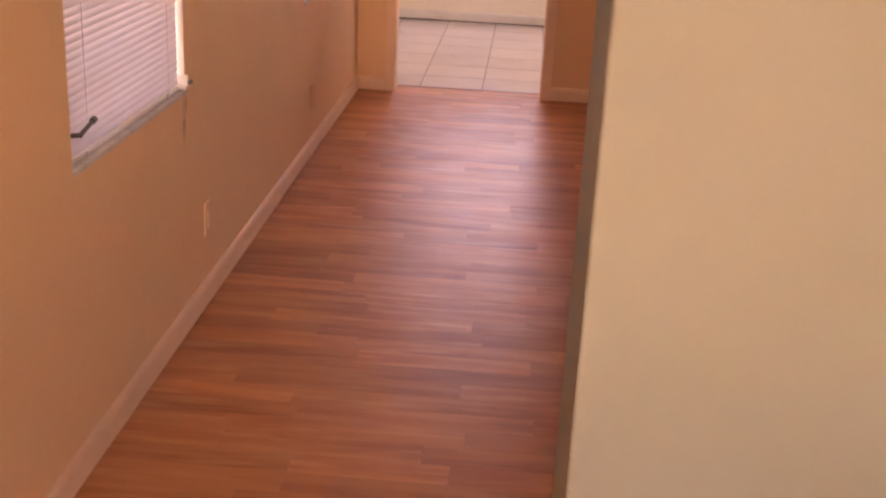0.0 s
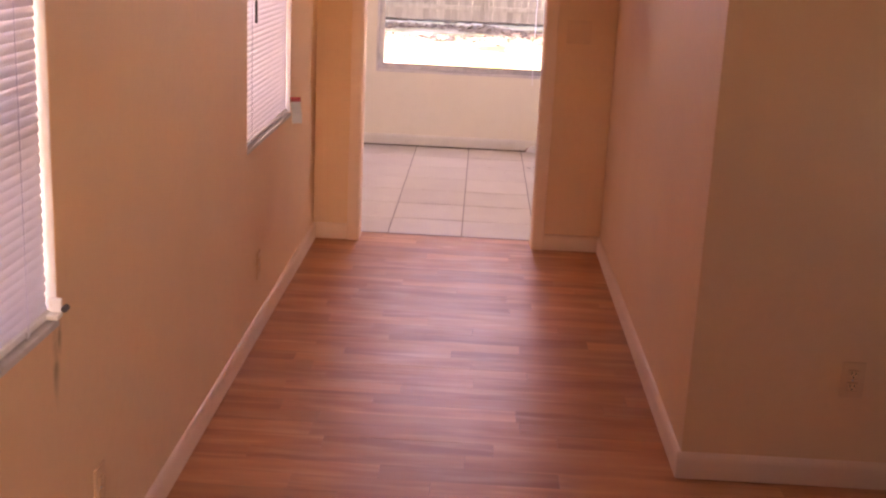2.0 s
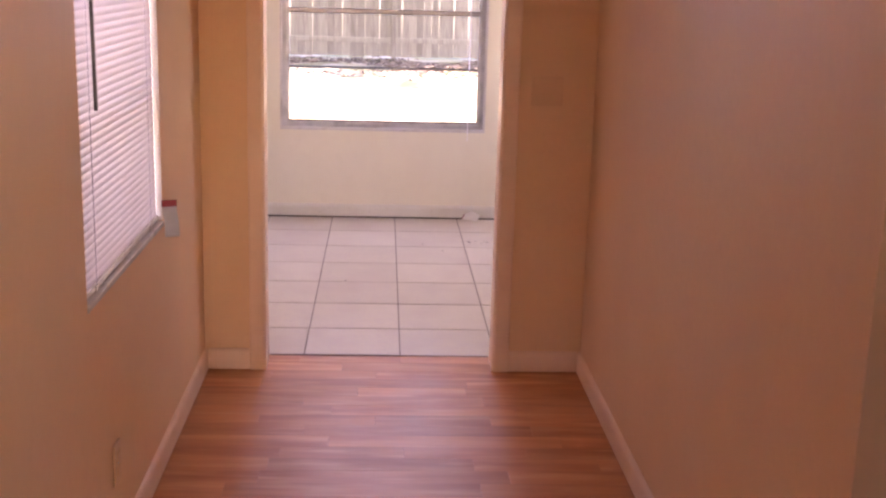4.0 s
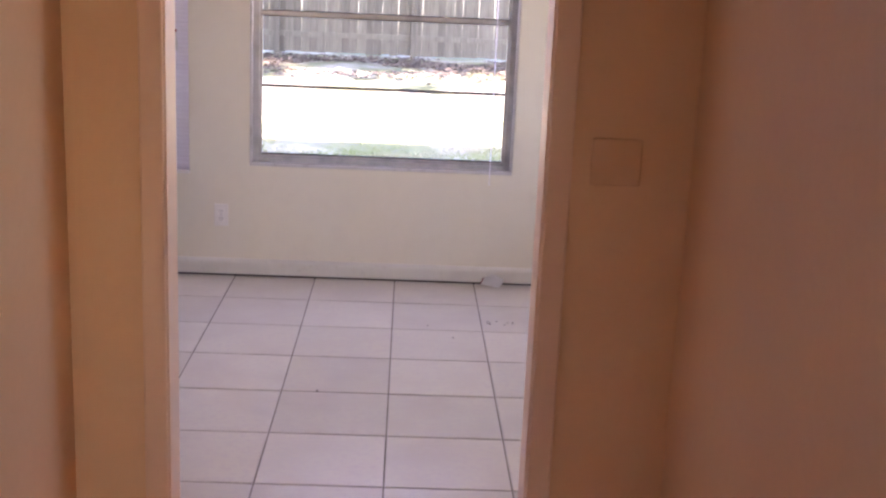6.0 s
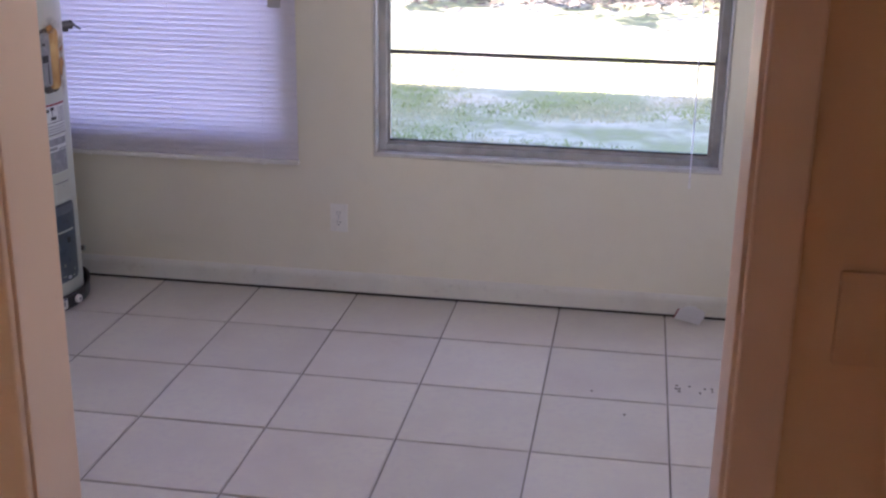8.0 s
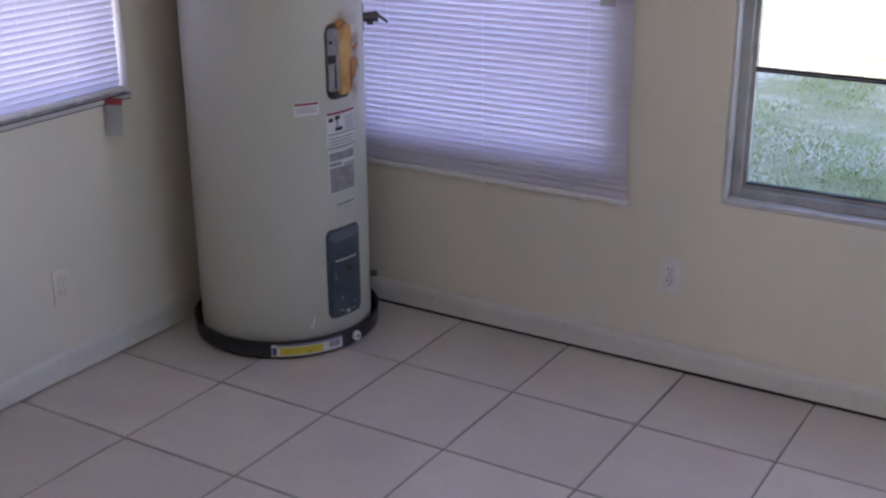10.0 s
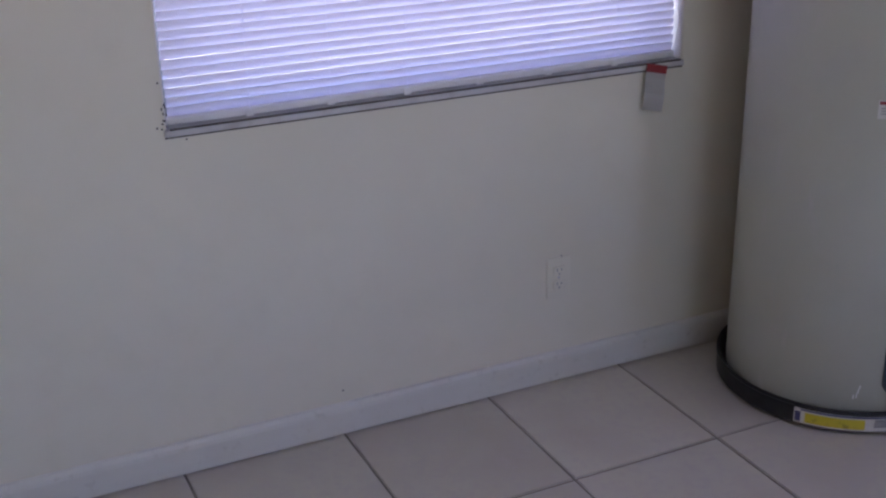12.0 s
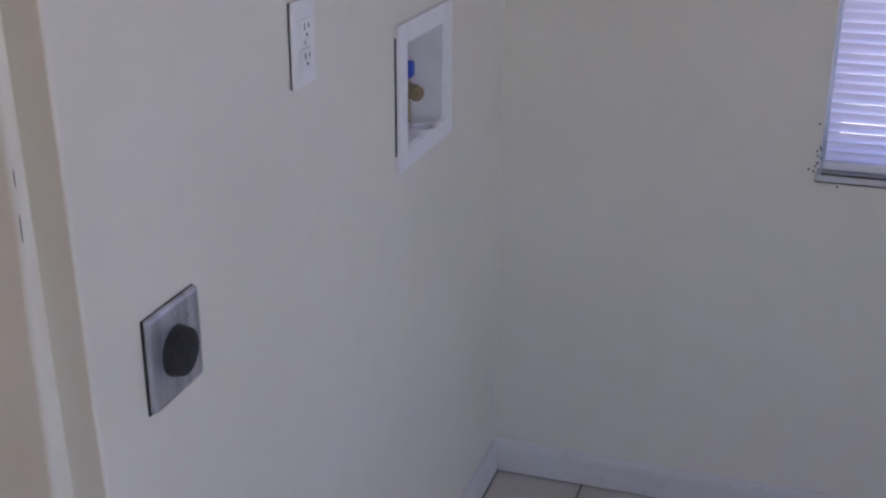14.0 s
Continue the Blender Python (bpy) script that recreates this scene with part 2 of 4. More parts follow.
def lathe(profile, sides=64):
    """A body turned round z from (radius, height) pairs."""
    bm = bmesh.new()
    rings = []
    for r, z in profile:
        rings.append([bm.verts.new((r * math.cos(2 * math.pi * i / sides), r * math.sin(2 * math.pi * i / sides), z)) for i in range(sides)])
    for lo, hi in zip(rings, rings[1:]):
        for i in range(sides):
            bm.faces.new((lo[i], lo[(i + 1) % sides], hi[(i + 1) % sides], hi[i]))
    return bm


def shell(radius, a0, a1, z0, z1, thick, steps=14, corner=0.0):
    """A curved plate on a drum of that radius, between two angles in degrees, with rounded corners."""
    bm = bmesh.new()
    half_w, half_h = radius * radians(a1 - a0) / 2, (z1 - z0) / 2
    mid_a, mid_z = radians(a0 + a1) / 2, (z0 + z1) / 2
    cols = []
    for i in range(steps + 1):
        u = -half_w + 2 * half_w * i / steps
        cut = 0.0
        if corner and abs(u) > half_w - corner:
            d = abs(u) - (half_w - corner)
            cut = corner - math.sqrt(max(corner * corner - d * d, 0))
        ang = mid_a + u / radius
        col = []
        for r in (radius, radius + thick):
            for s in (-1, 1):
                col.append(bm.verts.new((r * math.cos(ang), r * math.sin(ang), mid_z + s * (half_h - cut))))
        cols.append(col)
    for p, q in zip(cols, cols[1:]):
        bm.faces.new((p[2], q[2], q[3], p[3]))
        bm.faces.new((p[0], p[1], q[1], q[0]))
        bm.faces.new((p[1], p[3], q[3], q[1]))
        bm.faces.new((p[0], q[0], q[2], p[2]))
    for c in (cols[0], cols[-1]):
        bm.faces.new((c[0], c[2], c[3], c[1]))
    bmesh.ops.recalc_face_normals(bm, faces=bm.faces)
    return bm


def mesh_of(name, bm, mat, smooth=False):
    me = bpy.data.meshes.new(name)
    bm.to_mesh(me)
    bm.free()
    me.materials.append(mat)
    if smooth:
        for p in me.polygons:
            p.use_smooth = True
        me.set_sharp_from_angle(angle=radians(35))
    return me


def part(name, bm, mat, parent=None, label="", smooth=False):
    """One mesh object, a part of parent where one is given."""
    ob = new(name, mesh_of(name, bm, mat, smooth))
    ob.parent = parent
    return tagged(ob, label) if label else ob


def structure(name, bm, mat, label, category, smooth=False):
    return tagged(part(name, bm, mat, smooth=smooth), label, category, kind="structure")


def thing(name, m, label, category, group=""):
    ob = new(name)
    ob.empty_display_size = 0.1
    ob.matrix_world = m
    return tagged(ob, label, category, group)


H = 2.44
# ---- walls ----
TOP = 2.06
structure("wall_back", boxes(
    (-2.675, -2.1, 0, 0.2, -0.15, H), (-2.1, -1.12, 0, 0.2, -0.15, 0.62), (-2.1, -1.12, 0, 0.2, TOP, H), (-1.12, -0.745, 0, 0.2, -0.15, H),
    (-0.745, 0.573, 0, 0.2, -0.15, 0.566), (-0.745, 0.573, 0, 0.2, TOP, H), (0.573, 2.25, 0, 0.2, -0.15, H)),
    ROOM_PAINT, "off-white painted wall of the tiled room with two windows", "wall")
structure("wall_side", boxes(
    (-2.675, -2.475, -2.88, -1.983, -0.15, H), (-2.675, -2.475, -1.983, -0.652, -0.15, 0.835), (-2.675, -2.475, -1.983, -0.652, TOP, H), (-2.675, -2.475, -0.652, 0, -0.15, H)),
    ROOM_PAINT, "off-white painted side wall with a blind-covered window", "wall")
WX0, WX1, WZ0, WZ1 = -2.045, -1.835, 1.003, 1.188
laundry = boxes(
    (-2.475, WX0, -2.88, -2.66, -0.15, H), (WX1, -0.985, -2.88, -2.66, -0.15, H),
    (WX0, WX1, -2.88, -2.66, -0.15, WZ0), (WX0, WX1, -2.88, -2.66, WZ1, H), (WX0, WX1, -2.88, -2.762, WZ0, WZ1))
structure("wall_laundry", laundry, ROOM_PAINT, "off-white laundry wall with hook-ups and a rounded end", "wall")
def rounded_wall(x0, x1, y0, y1, z0, z1, radius, corners):
    """A wall block whose named vertical corners are rounded."""
    bm = bmesh.new()
    outline = []
    for cx, cy, name, start in ((x0, y0, "x0y0", 180), (x1, y0, "x1y0", 270), (x1, y1, "x1y1", 0), (x0, y1, "x0y1", 90)):
        if name in corners:
            ox, oy = cx + (radius if cx == x0 else -radius), cy + (radius if cy == y0 else -radius)
            outline += [(ox + radius * math.cos(radians(start + 15 * k)), oy + radius * math.sin(radians(start + 15 * k))) for k in range(7)]
        else:
            outline.append((cx, cy))
    low, high = [bm.verts.new((x, y, z0)) for x, y in outline], [bm.verts.new((x, y, z1)) for x, y in outline]
    for k in range(len(outline)):
        q = (k + 1) % len(outline)
        bm.faces.new((low[k], low[q], high[q], high[k]))
    bm.faces.new(high)
    bm.faces.new(low[::-1])
    return bm


end = rounded_wall(-0.985, -0.905, -2.88, -2.66, -0.15, H, 0.004, ("x1y1",))
for v in end.verts:
    if v.co.x > -0.95:
        v.co.x += (v.co.z - 1.35) * 0.028  # the old plaster end leans a little
structure("wall_laundry_end", end, ROOM_PAINT, "rounded plaster end of the laundry wall beside the doorway", "wall")
bead = rounded_wall(-0.95, -0.893, -2.879, -2.703, 0.0, H - 0.002, 0.009, ("x1y1",))
structure("corner_trim", bead, ROOM_PAINT, "scuffed painted board on the wall end beside the doorway", "trim")
# The opening in this unseen end wall is added for the fill lamp.
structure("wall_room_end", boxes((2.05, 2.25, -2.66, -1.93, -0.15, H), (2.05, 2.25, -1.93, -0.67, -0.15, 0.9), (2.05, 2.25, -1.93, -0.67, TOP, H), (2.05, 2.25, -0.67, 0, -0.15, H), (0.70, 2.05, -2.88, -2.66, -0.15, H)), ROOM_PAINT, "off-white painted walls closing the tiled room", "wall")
JL, JR = -0.546, 0.372
structure("wall_doorway", boxes((-0.905, JL - 0.018, -3.0, -2.88, -0.15, H), (JR + 0.018, 0.87, -3.0, -2.88, -0.15, H), (JL - 0.018, JR + 0.018, -3.0, -2.88, 2.068, H)),
          HALL_PAINT, "tan painted hall end wall with a cased doorway", "wall")
structure("wall_hall_left", boxes(
    (-0.99, -0.79, -13.2, -7.74, -0.15, H), (-0.99, -0.79, -7.74, -6.80, -0.15, 0.785), (-0.99, -0.79, -7.74, -6.80, TOP, H),
    (-0.99, -0.79, -6.80, -4.815, -0.15, H), (-0.99, -0.79, -4.815, -3.82, -0.15, 0.785), (-0.99, -0.79, -4.815, -3.82, TOP, H), (-0.99, -0.79, -3.82, -3.0, -0.15, H)),
    HALL_PAINT, "tan painted hall wall with two small windows", "wall")
structure("wall_hall_right", boxes((0.735, 0.87, -5.71, -3.0, -0.15, H)), HALL_PAINT, "tan painted hall wall ending at an outside corner", "wall")
structure("wall_alcove_back", boxes((0.87, 3.2, -5.71, -5.58, -0.15, H)), HALL_PAINT, "tan painted wall facing the side passage", "wall")

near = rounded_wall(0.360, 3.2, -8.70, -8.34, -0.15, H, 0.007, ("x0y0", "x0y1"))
structure("wall_front_room", near, DIMMED_CREAM, "cream painted wall end with rounded corners", "wall")
# The small opening in this unseen wall is added for the passage fill lamp.
structure("wall_outer_right", boxes((3.2, 3.4, -13.2, -7.45, -0.15, H), (3.2, 3.4, -7.45, -6.75, -0.15, 1.2), (3.2, 3.4, -7.45, -6.75, TOP, H), (3.2, 3.4, -6.75, -5.58, -0.15, H)), DIMMED_CREAM, "cream painted wall closing the front room", "wall")
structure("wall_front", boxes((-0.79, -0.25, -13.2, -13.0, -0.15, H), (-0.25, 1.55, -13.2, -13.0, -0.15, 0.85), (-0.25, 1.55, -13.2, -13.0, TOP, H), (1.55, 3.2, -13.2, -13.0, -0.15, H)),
          DIMMED_CREAM, "cream painted front wall with a window", "wall")
structure("ceiling", boxes((-0.99, 3.4, -13.2, -2.88, H, H + 0.12), (-2.675, 2.25, -2.88, 0.2, H, H + 0.12)), CEILING, "white textured ceiling", "ceiling")
# Unseen; eaves and front overhang are sized to shade windows and near lawn.
structure("roof", boxes((-1.9, 4.2, -16.8, -2.88, H + 0.125, H + 0.26), (-3.5, 3.1, -2.88, 0.36, H + 0.125, H + 0.26)), ROOFING, "unseen flat felt roof, eaves drawn out to block sun and sky", "roof")
structure("outside_wall", boxes((-2.675, 2.25, 0.2, 0.22, -0.15, 0.5), (-1.0, -0.99, -13.2, -2.9, -0.15, 0.7)), STUCCO, "pale stucco foot of the outside wall", "wall")


# ---- trim ----
def baseboard(name, a, b, way, mat, height=0.088, thick=0.014, gap=0.004):
    """A board along a wall from a to b, with a rounded top, standing out along way."""
    a, b, n = Vector((*a, 0)), Vector((*b, 0)), Vector((*way, 0))
    bm = bmesh.new()
    rows = []
    for off, z in ((0, gap), (thick, gap), (thick, height - 0.022), (thick * 0.85, height - 0.012), (thick * 0.45, height - 0.003), (0, height)):
        rows.append((bm.verts.new(a + n * off + Vector((0, 0, z))), bm.verts.new(b + n * off + Vector((0, 0, z)))))
    for p, q in zip(rows, rows[1:] + rows[:1]):
        bm.faces.new((p[0], p[1], q[1], q[0]))
    bm.faces.new([r[0] for r in rows])
    bm.faces.new([r[1] for r in rows])
    bmesh.ops.recalc_face_normals(bm, faces=bm.faces)
    ob = structure(name, bm, mat, "painted wooden baseboard with a rounded top edge", "baseboard")
    if gap > 0.006:
        p, q = a + n * (thick - 0.003), b + n * (thick + 0.0005)
        # A solid near-black strip draws the shade in the gap.
        part("floor_gap_shade", boxes((min(p.x, q.x), max(p.x, q.x), min(p.y, q.y), max(p.y, q.y), -0.003, gap + 0.001)), DARK, ob, "near-black strip painted as shade in the gap under the board")
    return ob


baseboard("baseboard_back", (-2.475, -0.001), (2.05, -0.001), (0, -1), ROOM_TRIM, gap=0.008)
baseboard("baseboard_side", (-2.474, -2.66), (-2.474, -0.015), (1, 0), ROOM_TRIM, gap=0.0055)
baseboard("baseboard_laundry", (-2.46, -2.659), (-0.93, -2.659), (0, 1), ROOM_TRIM, gap=0.008)
baseboard("baseboard_hall_left", (-0.789, -13.0), (-0.789, -3.0), (1, 0), HALL_TRIM)
baseboard("baseboard_hall_right", (0.734, -5.711), (0.734, -3.0), (-1, 0), HALL_TRIM)
baseboard("baseboard_alcove", (0.720, -5.711), (3.2, -5.711), (0, -1), HALL_TRIM)
baseboard("baseboard_end_left", (-0.775, -3.001), (-0.612, -3.001), (0, -1), HALL_TRIM)
baseboard("baseboard_end_right", (0.441, -3.001), (0.720, -3.001), (0, -1), HALL_TRIM)

door_frame = tagged(new("door_frame"), "white painted door casing and jamb without a door", "door frame", kind="structure")
door_frame.location = (0, -2.94, 0)
for name, size in (("jamb", (JL - 0.018, JL, -0.0615, 0.062, 0, 2.05)), ("jamb", (JR, JR + 0.018, -0.0615, 0.062, 0, 2.05)), ("head_jamb", (JL - 0.018, JR + 0.018, -0.0615, 0.062, 2.05, 2.068))):
    part(name, boxes(size, bevel=0.002), HALL_TRIM, door_frame)
for name, size in (("casing", (JL - 0.062, JL - 0.005, -0.076, -0.0605, 0, 2.10)), ("casing", (JR + 0.006, JR + 0.066, -0.076, -0.0605, 0, 2.10)),
                   ("head_casing", (JL - 0.062, JR + 0.066, -0.077, -0.0605, 2.062, 2.125))):
    part(name, boxes(size, bevel=0.004), HALL_TRIM, door_frame)

structure("threshold_1", boxes((JL, JR, -2.823, -2.809, -0.003, 0.0018), bevel=0.0008), GROUT, "dark grout joint where tiles meet laminate", "threshold")
# Dark strips draw the shade between rail and sill and under the sill.
structure("sill_shade_lines", boxes((-2.4685, -2.4655, -1.975, -0.66, 0.8375, 0.8415), (-2.4755, -2.4735, -1.986, -0.649, 0.8185, 0.8225)), DIRT_AND_SHADE, "near-black lines painted as shadow gaps along the grimy sill", "grime")

# ---- windows ----


def sash(parent, length, z0, z1, bar, low, high):
    """One light of an aluminium window: upright bars, thin or thick cross bars and a pane, in the parent's x-z plane."""
    part("sash_frame", boxes((-length / 2, length / 2, -0.012, 0.012, z0, z0 + low), (-length / 2, length / 2, -0.012, 0.012, z1 - high, z1),
                             (-length / 2, -length / 2 + bar, -0.0122, 0.0122, z0, z1), (length / 2 - bar, length / 2, -0.0122, 0.0122, z0, z1)), ALUMINIUM, parent)
    gb = 0.004
    part("gasket", boxes((-length / 2 + bar, length / 2 - bar, -0.014, 0.004, z0 + low - 0.001, z0 + low + gb), (-length / 2 + bar, length / 2 - bar, -0.014, 0.004, z1 - high - gb, z1 - high + 0.001)), GASKET, parent)
    pane = part("pane", boxes((-length / 2 + bar - 0.004, length / 2 - bar + 0.004, 0.003, 0.006, z0 + low - 0.003, z1 - high + 0.003)), GLASS, parent)
    pane.visible_shadow = False


def window(name, m, length, bottom, top, lights, label, frame_w=0.026):
    """An awning window in an opening: frame and stacked lights; m places it, facing its -y side indoors."""
    w = tagged(new(name), label, "window", kind="structure")
    w.matrix_world = m
    for nm, s in (("window_frame", (-length / 2, -length / 2 + frame_w, -0.03, 0.05, bottom, top)), ("window_frame", (length / 2 - frame_w, length / 2, -0.03, 0.05, bottom, top)),
                  ("window_frame", (-length / 2 + frame_w, length / 2 - frame_w, -0.03, 0.05, bottom, bottom + frame_w * 0.9)), ("window_frame", (-length / 2 + frame_w, length / 2 - frame_w, -0.03, 0.05, top - frame_w, top))):
        part(nm, boxes(s, bevel=0.002), ALUMINIUM, w)
    step, rail = (top - bottom - frame_w * 1.9) / lights, lights // 2
    for i in range(lights):
        z = bottom + frame_w * 0.9 + i * step
        sash(w, length - 2 * frame_w, z + 0.0005, z + step - 0.0005, 0.012, 0.012 if i in (0, rail) else 0.002, 0.012 if i in (rail - 1, lights - 1) else 0.002)
    return w


window("window_1", pose(-0.086, 0.075, 0), 1.294, 0.583, TOP, 4, "clear four-light aluminium awning window onto the yard", 0.03)
window("window_2", pose(-1.61, 0.10, 0), 0.98, 0.62, TOP, 4, "aluminium window behind a closed white blind")
window("window_3", pose(-2.60, -1.3175, 0, 0, 0, 90), 1.331, 0.835, TOP, 3, "aluminium window behind a closed white blind")
window("window_4", pose(-0.92, -4.3175, 0, 0, 0, 90), 0.995, 0.785, TOP, 3, "small aluminium hall window behind a closed blind")
window("window_5", pose(-0.92, -7.27, 0, 0, 0, 90), 0.94, 0.785, TOP, 3, "small aluminium hall window behind a closed blind")
# Added window round the passage fill lamp.
window("fill_window_passage", pose(3.32, -7.1, 0, 0, 0, 270), 0.7, 1.2, TOP, 2, "small added aluminium window at the unseen end of the side passage")
window("window_6", pose(0.65, -13.1, 0, 0, 0, 180), 1.8, 0.85, TOP, 3, "front room window")
# Added window round the end wall's fill lamp.
window("fill_window_end", pose(2.17, -1.3, 0, 0, 0, 270), 1.26, 0.9, TOP, 3, "added aluminium window in the unseen end wall, for a fill lamp")
for nm, x0, x1, y0, y1, lo, mat in (("window_reveal_hall_far", -0.988, -0.791, -4.815, -3.82, 0.79, TRIM), ("window_reveal_hall_near", -0.988, -0.791, -7.74, -6.80, 0.79, TRIM), ("window_reveal_side", -2.673, -2.476, -1.983, -0.652, 0.84, TRIM)):
    structure(nm, boxes((x0, x1, y0 + 0.0005, y0 + 0.004, lo, TOP), (x0, x1, y1 - 0.004, y1 - 0.0005, lo, TOP)), mat, "white painted window reveal", "window reveal")
structure("window_sill_back", boxes((-0.744, 0.572, 0.003, 0.12, 0.567, 0.5825), (-0.744, -0.7335, 0.0035, 0.12, 0.5825, TOP), (0.5615, 0.572, 0.0035, 0.12, 0.5825, TOP), bevel=0.003), SILL, "worn painted sill under the clear window", "sill")
structure("window_sill_side", boxes((-2.57, -2.466, -1.986, -0.649, 0.823, 0.838), bevel=0.003), SILL, "grimy painted sill under the blind", "sill")
structure("window_sill_hall_far", boxes((-0.885, -0.787, -4.815, -3.82, 0.772, 0.788), bevel=0.003), SILL, "painted hall window sill", "sill")
structure("window_sill_hall_near", boxes((-0.885, -0.787, -7.74, -6.80, 0.772, 0.788), bevel=0.003), SILL, "painted hall window sill", "sill")


# ---- blinds ----
def blind(m, width, bottom, top, label, tilt, wand=0.0, cords=2, vinyl_of=SLAT):
    """A mini blind: headrail, slats, cords, bottom rail. It hangs in m's x-z plane; -y is indoors."""
    b = thing("window_blind", m, label, "blind", "mini blinds")
    part("headrail", boxes((-width / 2, width / 2, -0.018, 0.018, top - 0.03, top), bevel=0.003), PLASTIC, b)
    pitch, deep = 0.0205, 0.0254
    bm = bmesh.new()
    for i in range(5):
        u = -deep / 2 + deep * i / 4
        sag = 0.0034 * (1 - (2 * u / deep) ** 2)
        y, z = u * math.cos(tilt) - sag * math.sin(tilt), u * math.sin(tilt) + sag * math.cos(tilt)
        bm.verts.new((-width / 2 + 0.004, y, z)), bm.verts.new((width / 2 - 0.004, y, z))
    bm.verts.ensure_lookup_table()
    for i in range(4):
        bm.faces.new((bm.verts[2 * i], bm.verts[2 * i + 1], bm.verts[2 * i + 3], bm.verts[2 * i + 2]))
    slat = mesh_of("slat", bm, vinyl_of, True)
    z = bottom + 0.027
    while z < top - 0.035:
        s = new("slat", slat)
        s.parent = b
        s.location = (random.uniform(-0.0008, 0.0008), random.uniform(-0.0002, 0.0002), z)
        s.rotation_euler = (random.uniform(-0.006, 0.006), random.uniform(-0.0005, 0.0005), 0)
        z += pitch
    part("bottom_rail", boxes((-width / 2 + 0.002, width / 2 - 0.002, -0.012, 0.012, bottom, bottom + 0.016), bevel=0.003), PLASTIC, b)
    for i in range(cords):
        x = -width / 2 + width * (0.14 + 0.72 * i / max(cords - 1, 1))
        bm = tube(bmesh.new(), (x, -0.0145, bottom + 0.01), (x, -0.0145, top - 0.03), 0.0006, sides=6)
        part("ladder_cord", bm, CORD, b)
        part("cord_button", boxes((x - 0.009, x + 0.009, -0.0155, -0.008, bottom - 0.003, bottom + 0.013), bevel=0.002), PLASTIC, b)
    if wand:
        bm = tube(bmesh.new(), (-width * wand, -0.024, top - 0.04), (-width * wand, -0.03, top - 0.805), 0.0042, 0.0048, sides=8)
        part("tilt_wand", bm, GREY_METAL, b, "grey translucent tilt wand")
    return b


blind(pose(-1.54, -0.018, 0), 1.01, 0.522, 2.12, "closed white vinyl mini blind hung in front of the window", radians(114), cords=3)
blind(pose(-2.505, -1.3175, 0, 0, 0, 90), 1.315, 0.842, 2.05, "closed white vinyl mini blind glowing with daylight", radians(116.5), cords=6)
blind(pose(-0.814, -4.3185, 0, 0, 0, 90), 0.984, 0.792, 2.05, "closed white vinyl mini blind in the hall window", radians(70), wand=0.36, vinyl_of=DIM_HALL_SLAT)
blind(pose(-0.814, -7.271, 0, 0, 0, 90), 0.93, 0.792, 2.05, "closed white vinyl mini blind in the hall window", radians(70), wand=0.36, vinyl_of=DIM_HALL_SLAT)


raised = thing("raised_blind", pose(-0.086, -0.018, 0), "raised white mini blind with a long lift cord", "blind")
part("headrail", boxes((-0.66, 0.66, -0.018, 0.016, 2.09, 2.12), bevel=0.003), PLASTIC, raised)
part("slat_stack", boxes((-0.655, 0.655, -0.013, 0.012, 2.02, 2.088), bevel=0.002), SLAT, raised)
part("lift_cord", tube(bmesh.new(), (0.543, -0.022, 0.55), (0.540, -0.022, 2.1), 0.0022, sides=6), CORD, raised, "thin white lift cord")
part("cord_tassel", tube(bmesh.new(), (0.543, -0.022, 0.52), (0.543, -0.022, 0.56), 0.006, 0.003, sides=10), PLASTIC, raised)


# ---- electrical plates ----
def outlet(m, label, mat=OUTLET, dark=DARK):
    """A duplex outlet; its plate lies in m's x-z plane and faces -y."""
    o = thing("wall_outlet", m, label, "outlet", "wall outlets")
    part("plate", boxes((-0.035, 0.035, -0.006, 0, -0.057, 0.057), bevel=0.0025), mat, o)
    for z in (-0.0195, 0.0195):
        face = part("receptacle", boxes((-0.0165, 0.0165, -0.009, -0.005, z - 0.0135, z + 0.0135), bevel=0.0035), mat, o)
        for x, hgt in ((-0.0063, 0.0045), (0.0063, 0.0036)):
            part("slot", boxes((x - 0.0011, x + 0.0011, -0.0095, -0.0085, z - hgt + 0.003, z + hgt + 0.003)), dark, face)
        part("slot", tube(bmesh.new(), (0, -0.0095, z - 0.008), (0, -0.0085, z - 0.008), 0.0024, sides=10), dark, face)
    part("screw", tube(bmesh.new(), (0, -0.0072, 0), (0, -0.0055, 0), 0.003, sides=10), STEEL, o)
    return o


outlet(pose(-0.884, -0.001, 0.312), "white duplex outlet on the wall under the windows")
outlet(pose(-2.474, -1.01, 0.303, 0, 0, 90), "painted-over duplex outlet low on the side wall", ROOM_PAINT, INK)
outlet(pose(-0.789, -6.585, 0.30, 0, 0, 90), "painted duplex outlet low on the hall wall", OLD_PLASTIC, OLD_PLASTIC)
outlet(pose(-0.789, -4.59, 0.29, 0, 0, 90), "painted duplex outlet low on the hall wall", OLD_PLASTIC, OLD_PLASTIC)
outlet(pose(1.222, -5.711, 0.352), "tan duplex outlet on the wall past the corner", OLD_PLASTIC)
high = outlet(pose(-1.437, -2.6582, 1.262, 0, 0, 180), "white duplex outlet above the laundry space")
# A near-black backing draws the shadow gap at the plate's edge.
part("gap_shade", boxes((-0.0345, 0.034, -0.001, 0.0008, -0.0565, 0.0565)), DARK, high, "dark strip painted as the shadow gap behind the loose plate")

plate = thing("blank_plate", pose(0.547, -3.001, 1.149), "tan painted blank wall plate beside the doorway", "wall plate")
part("plate", boxes((-0.062, 0.062, -0.007, 0, -0.058, 0.058), bevel=0.003), OLD_PLASTIC, plate)
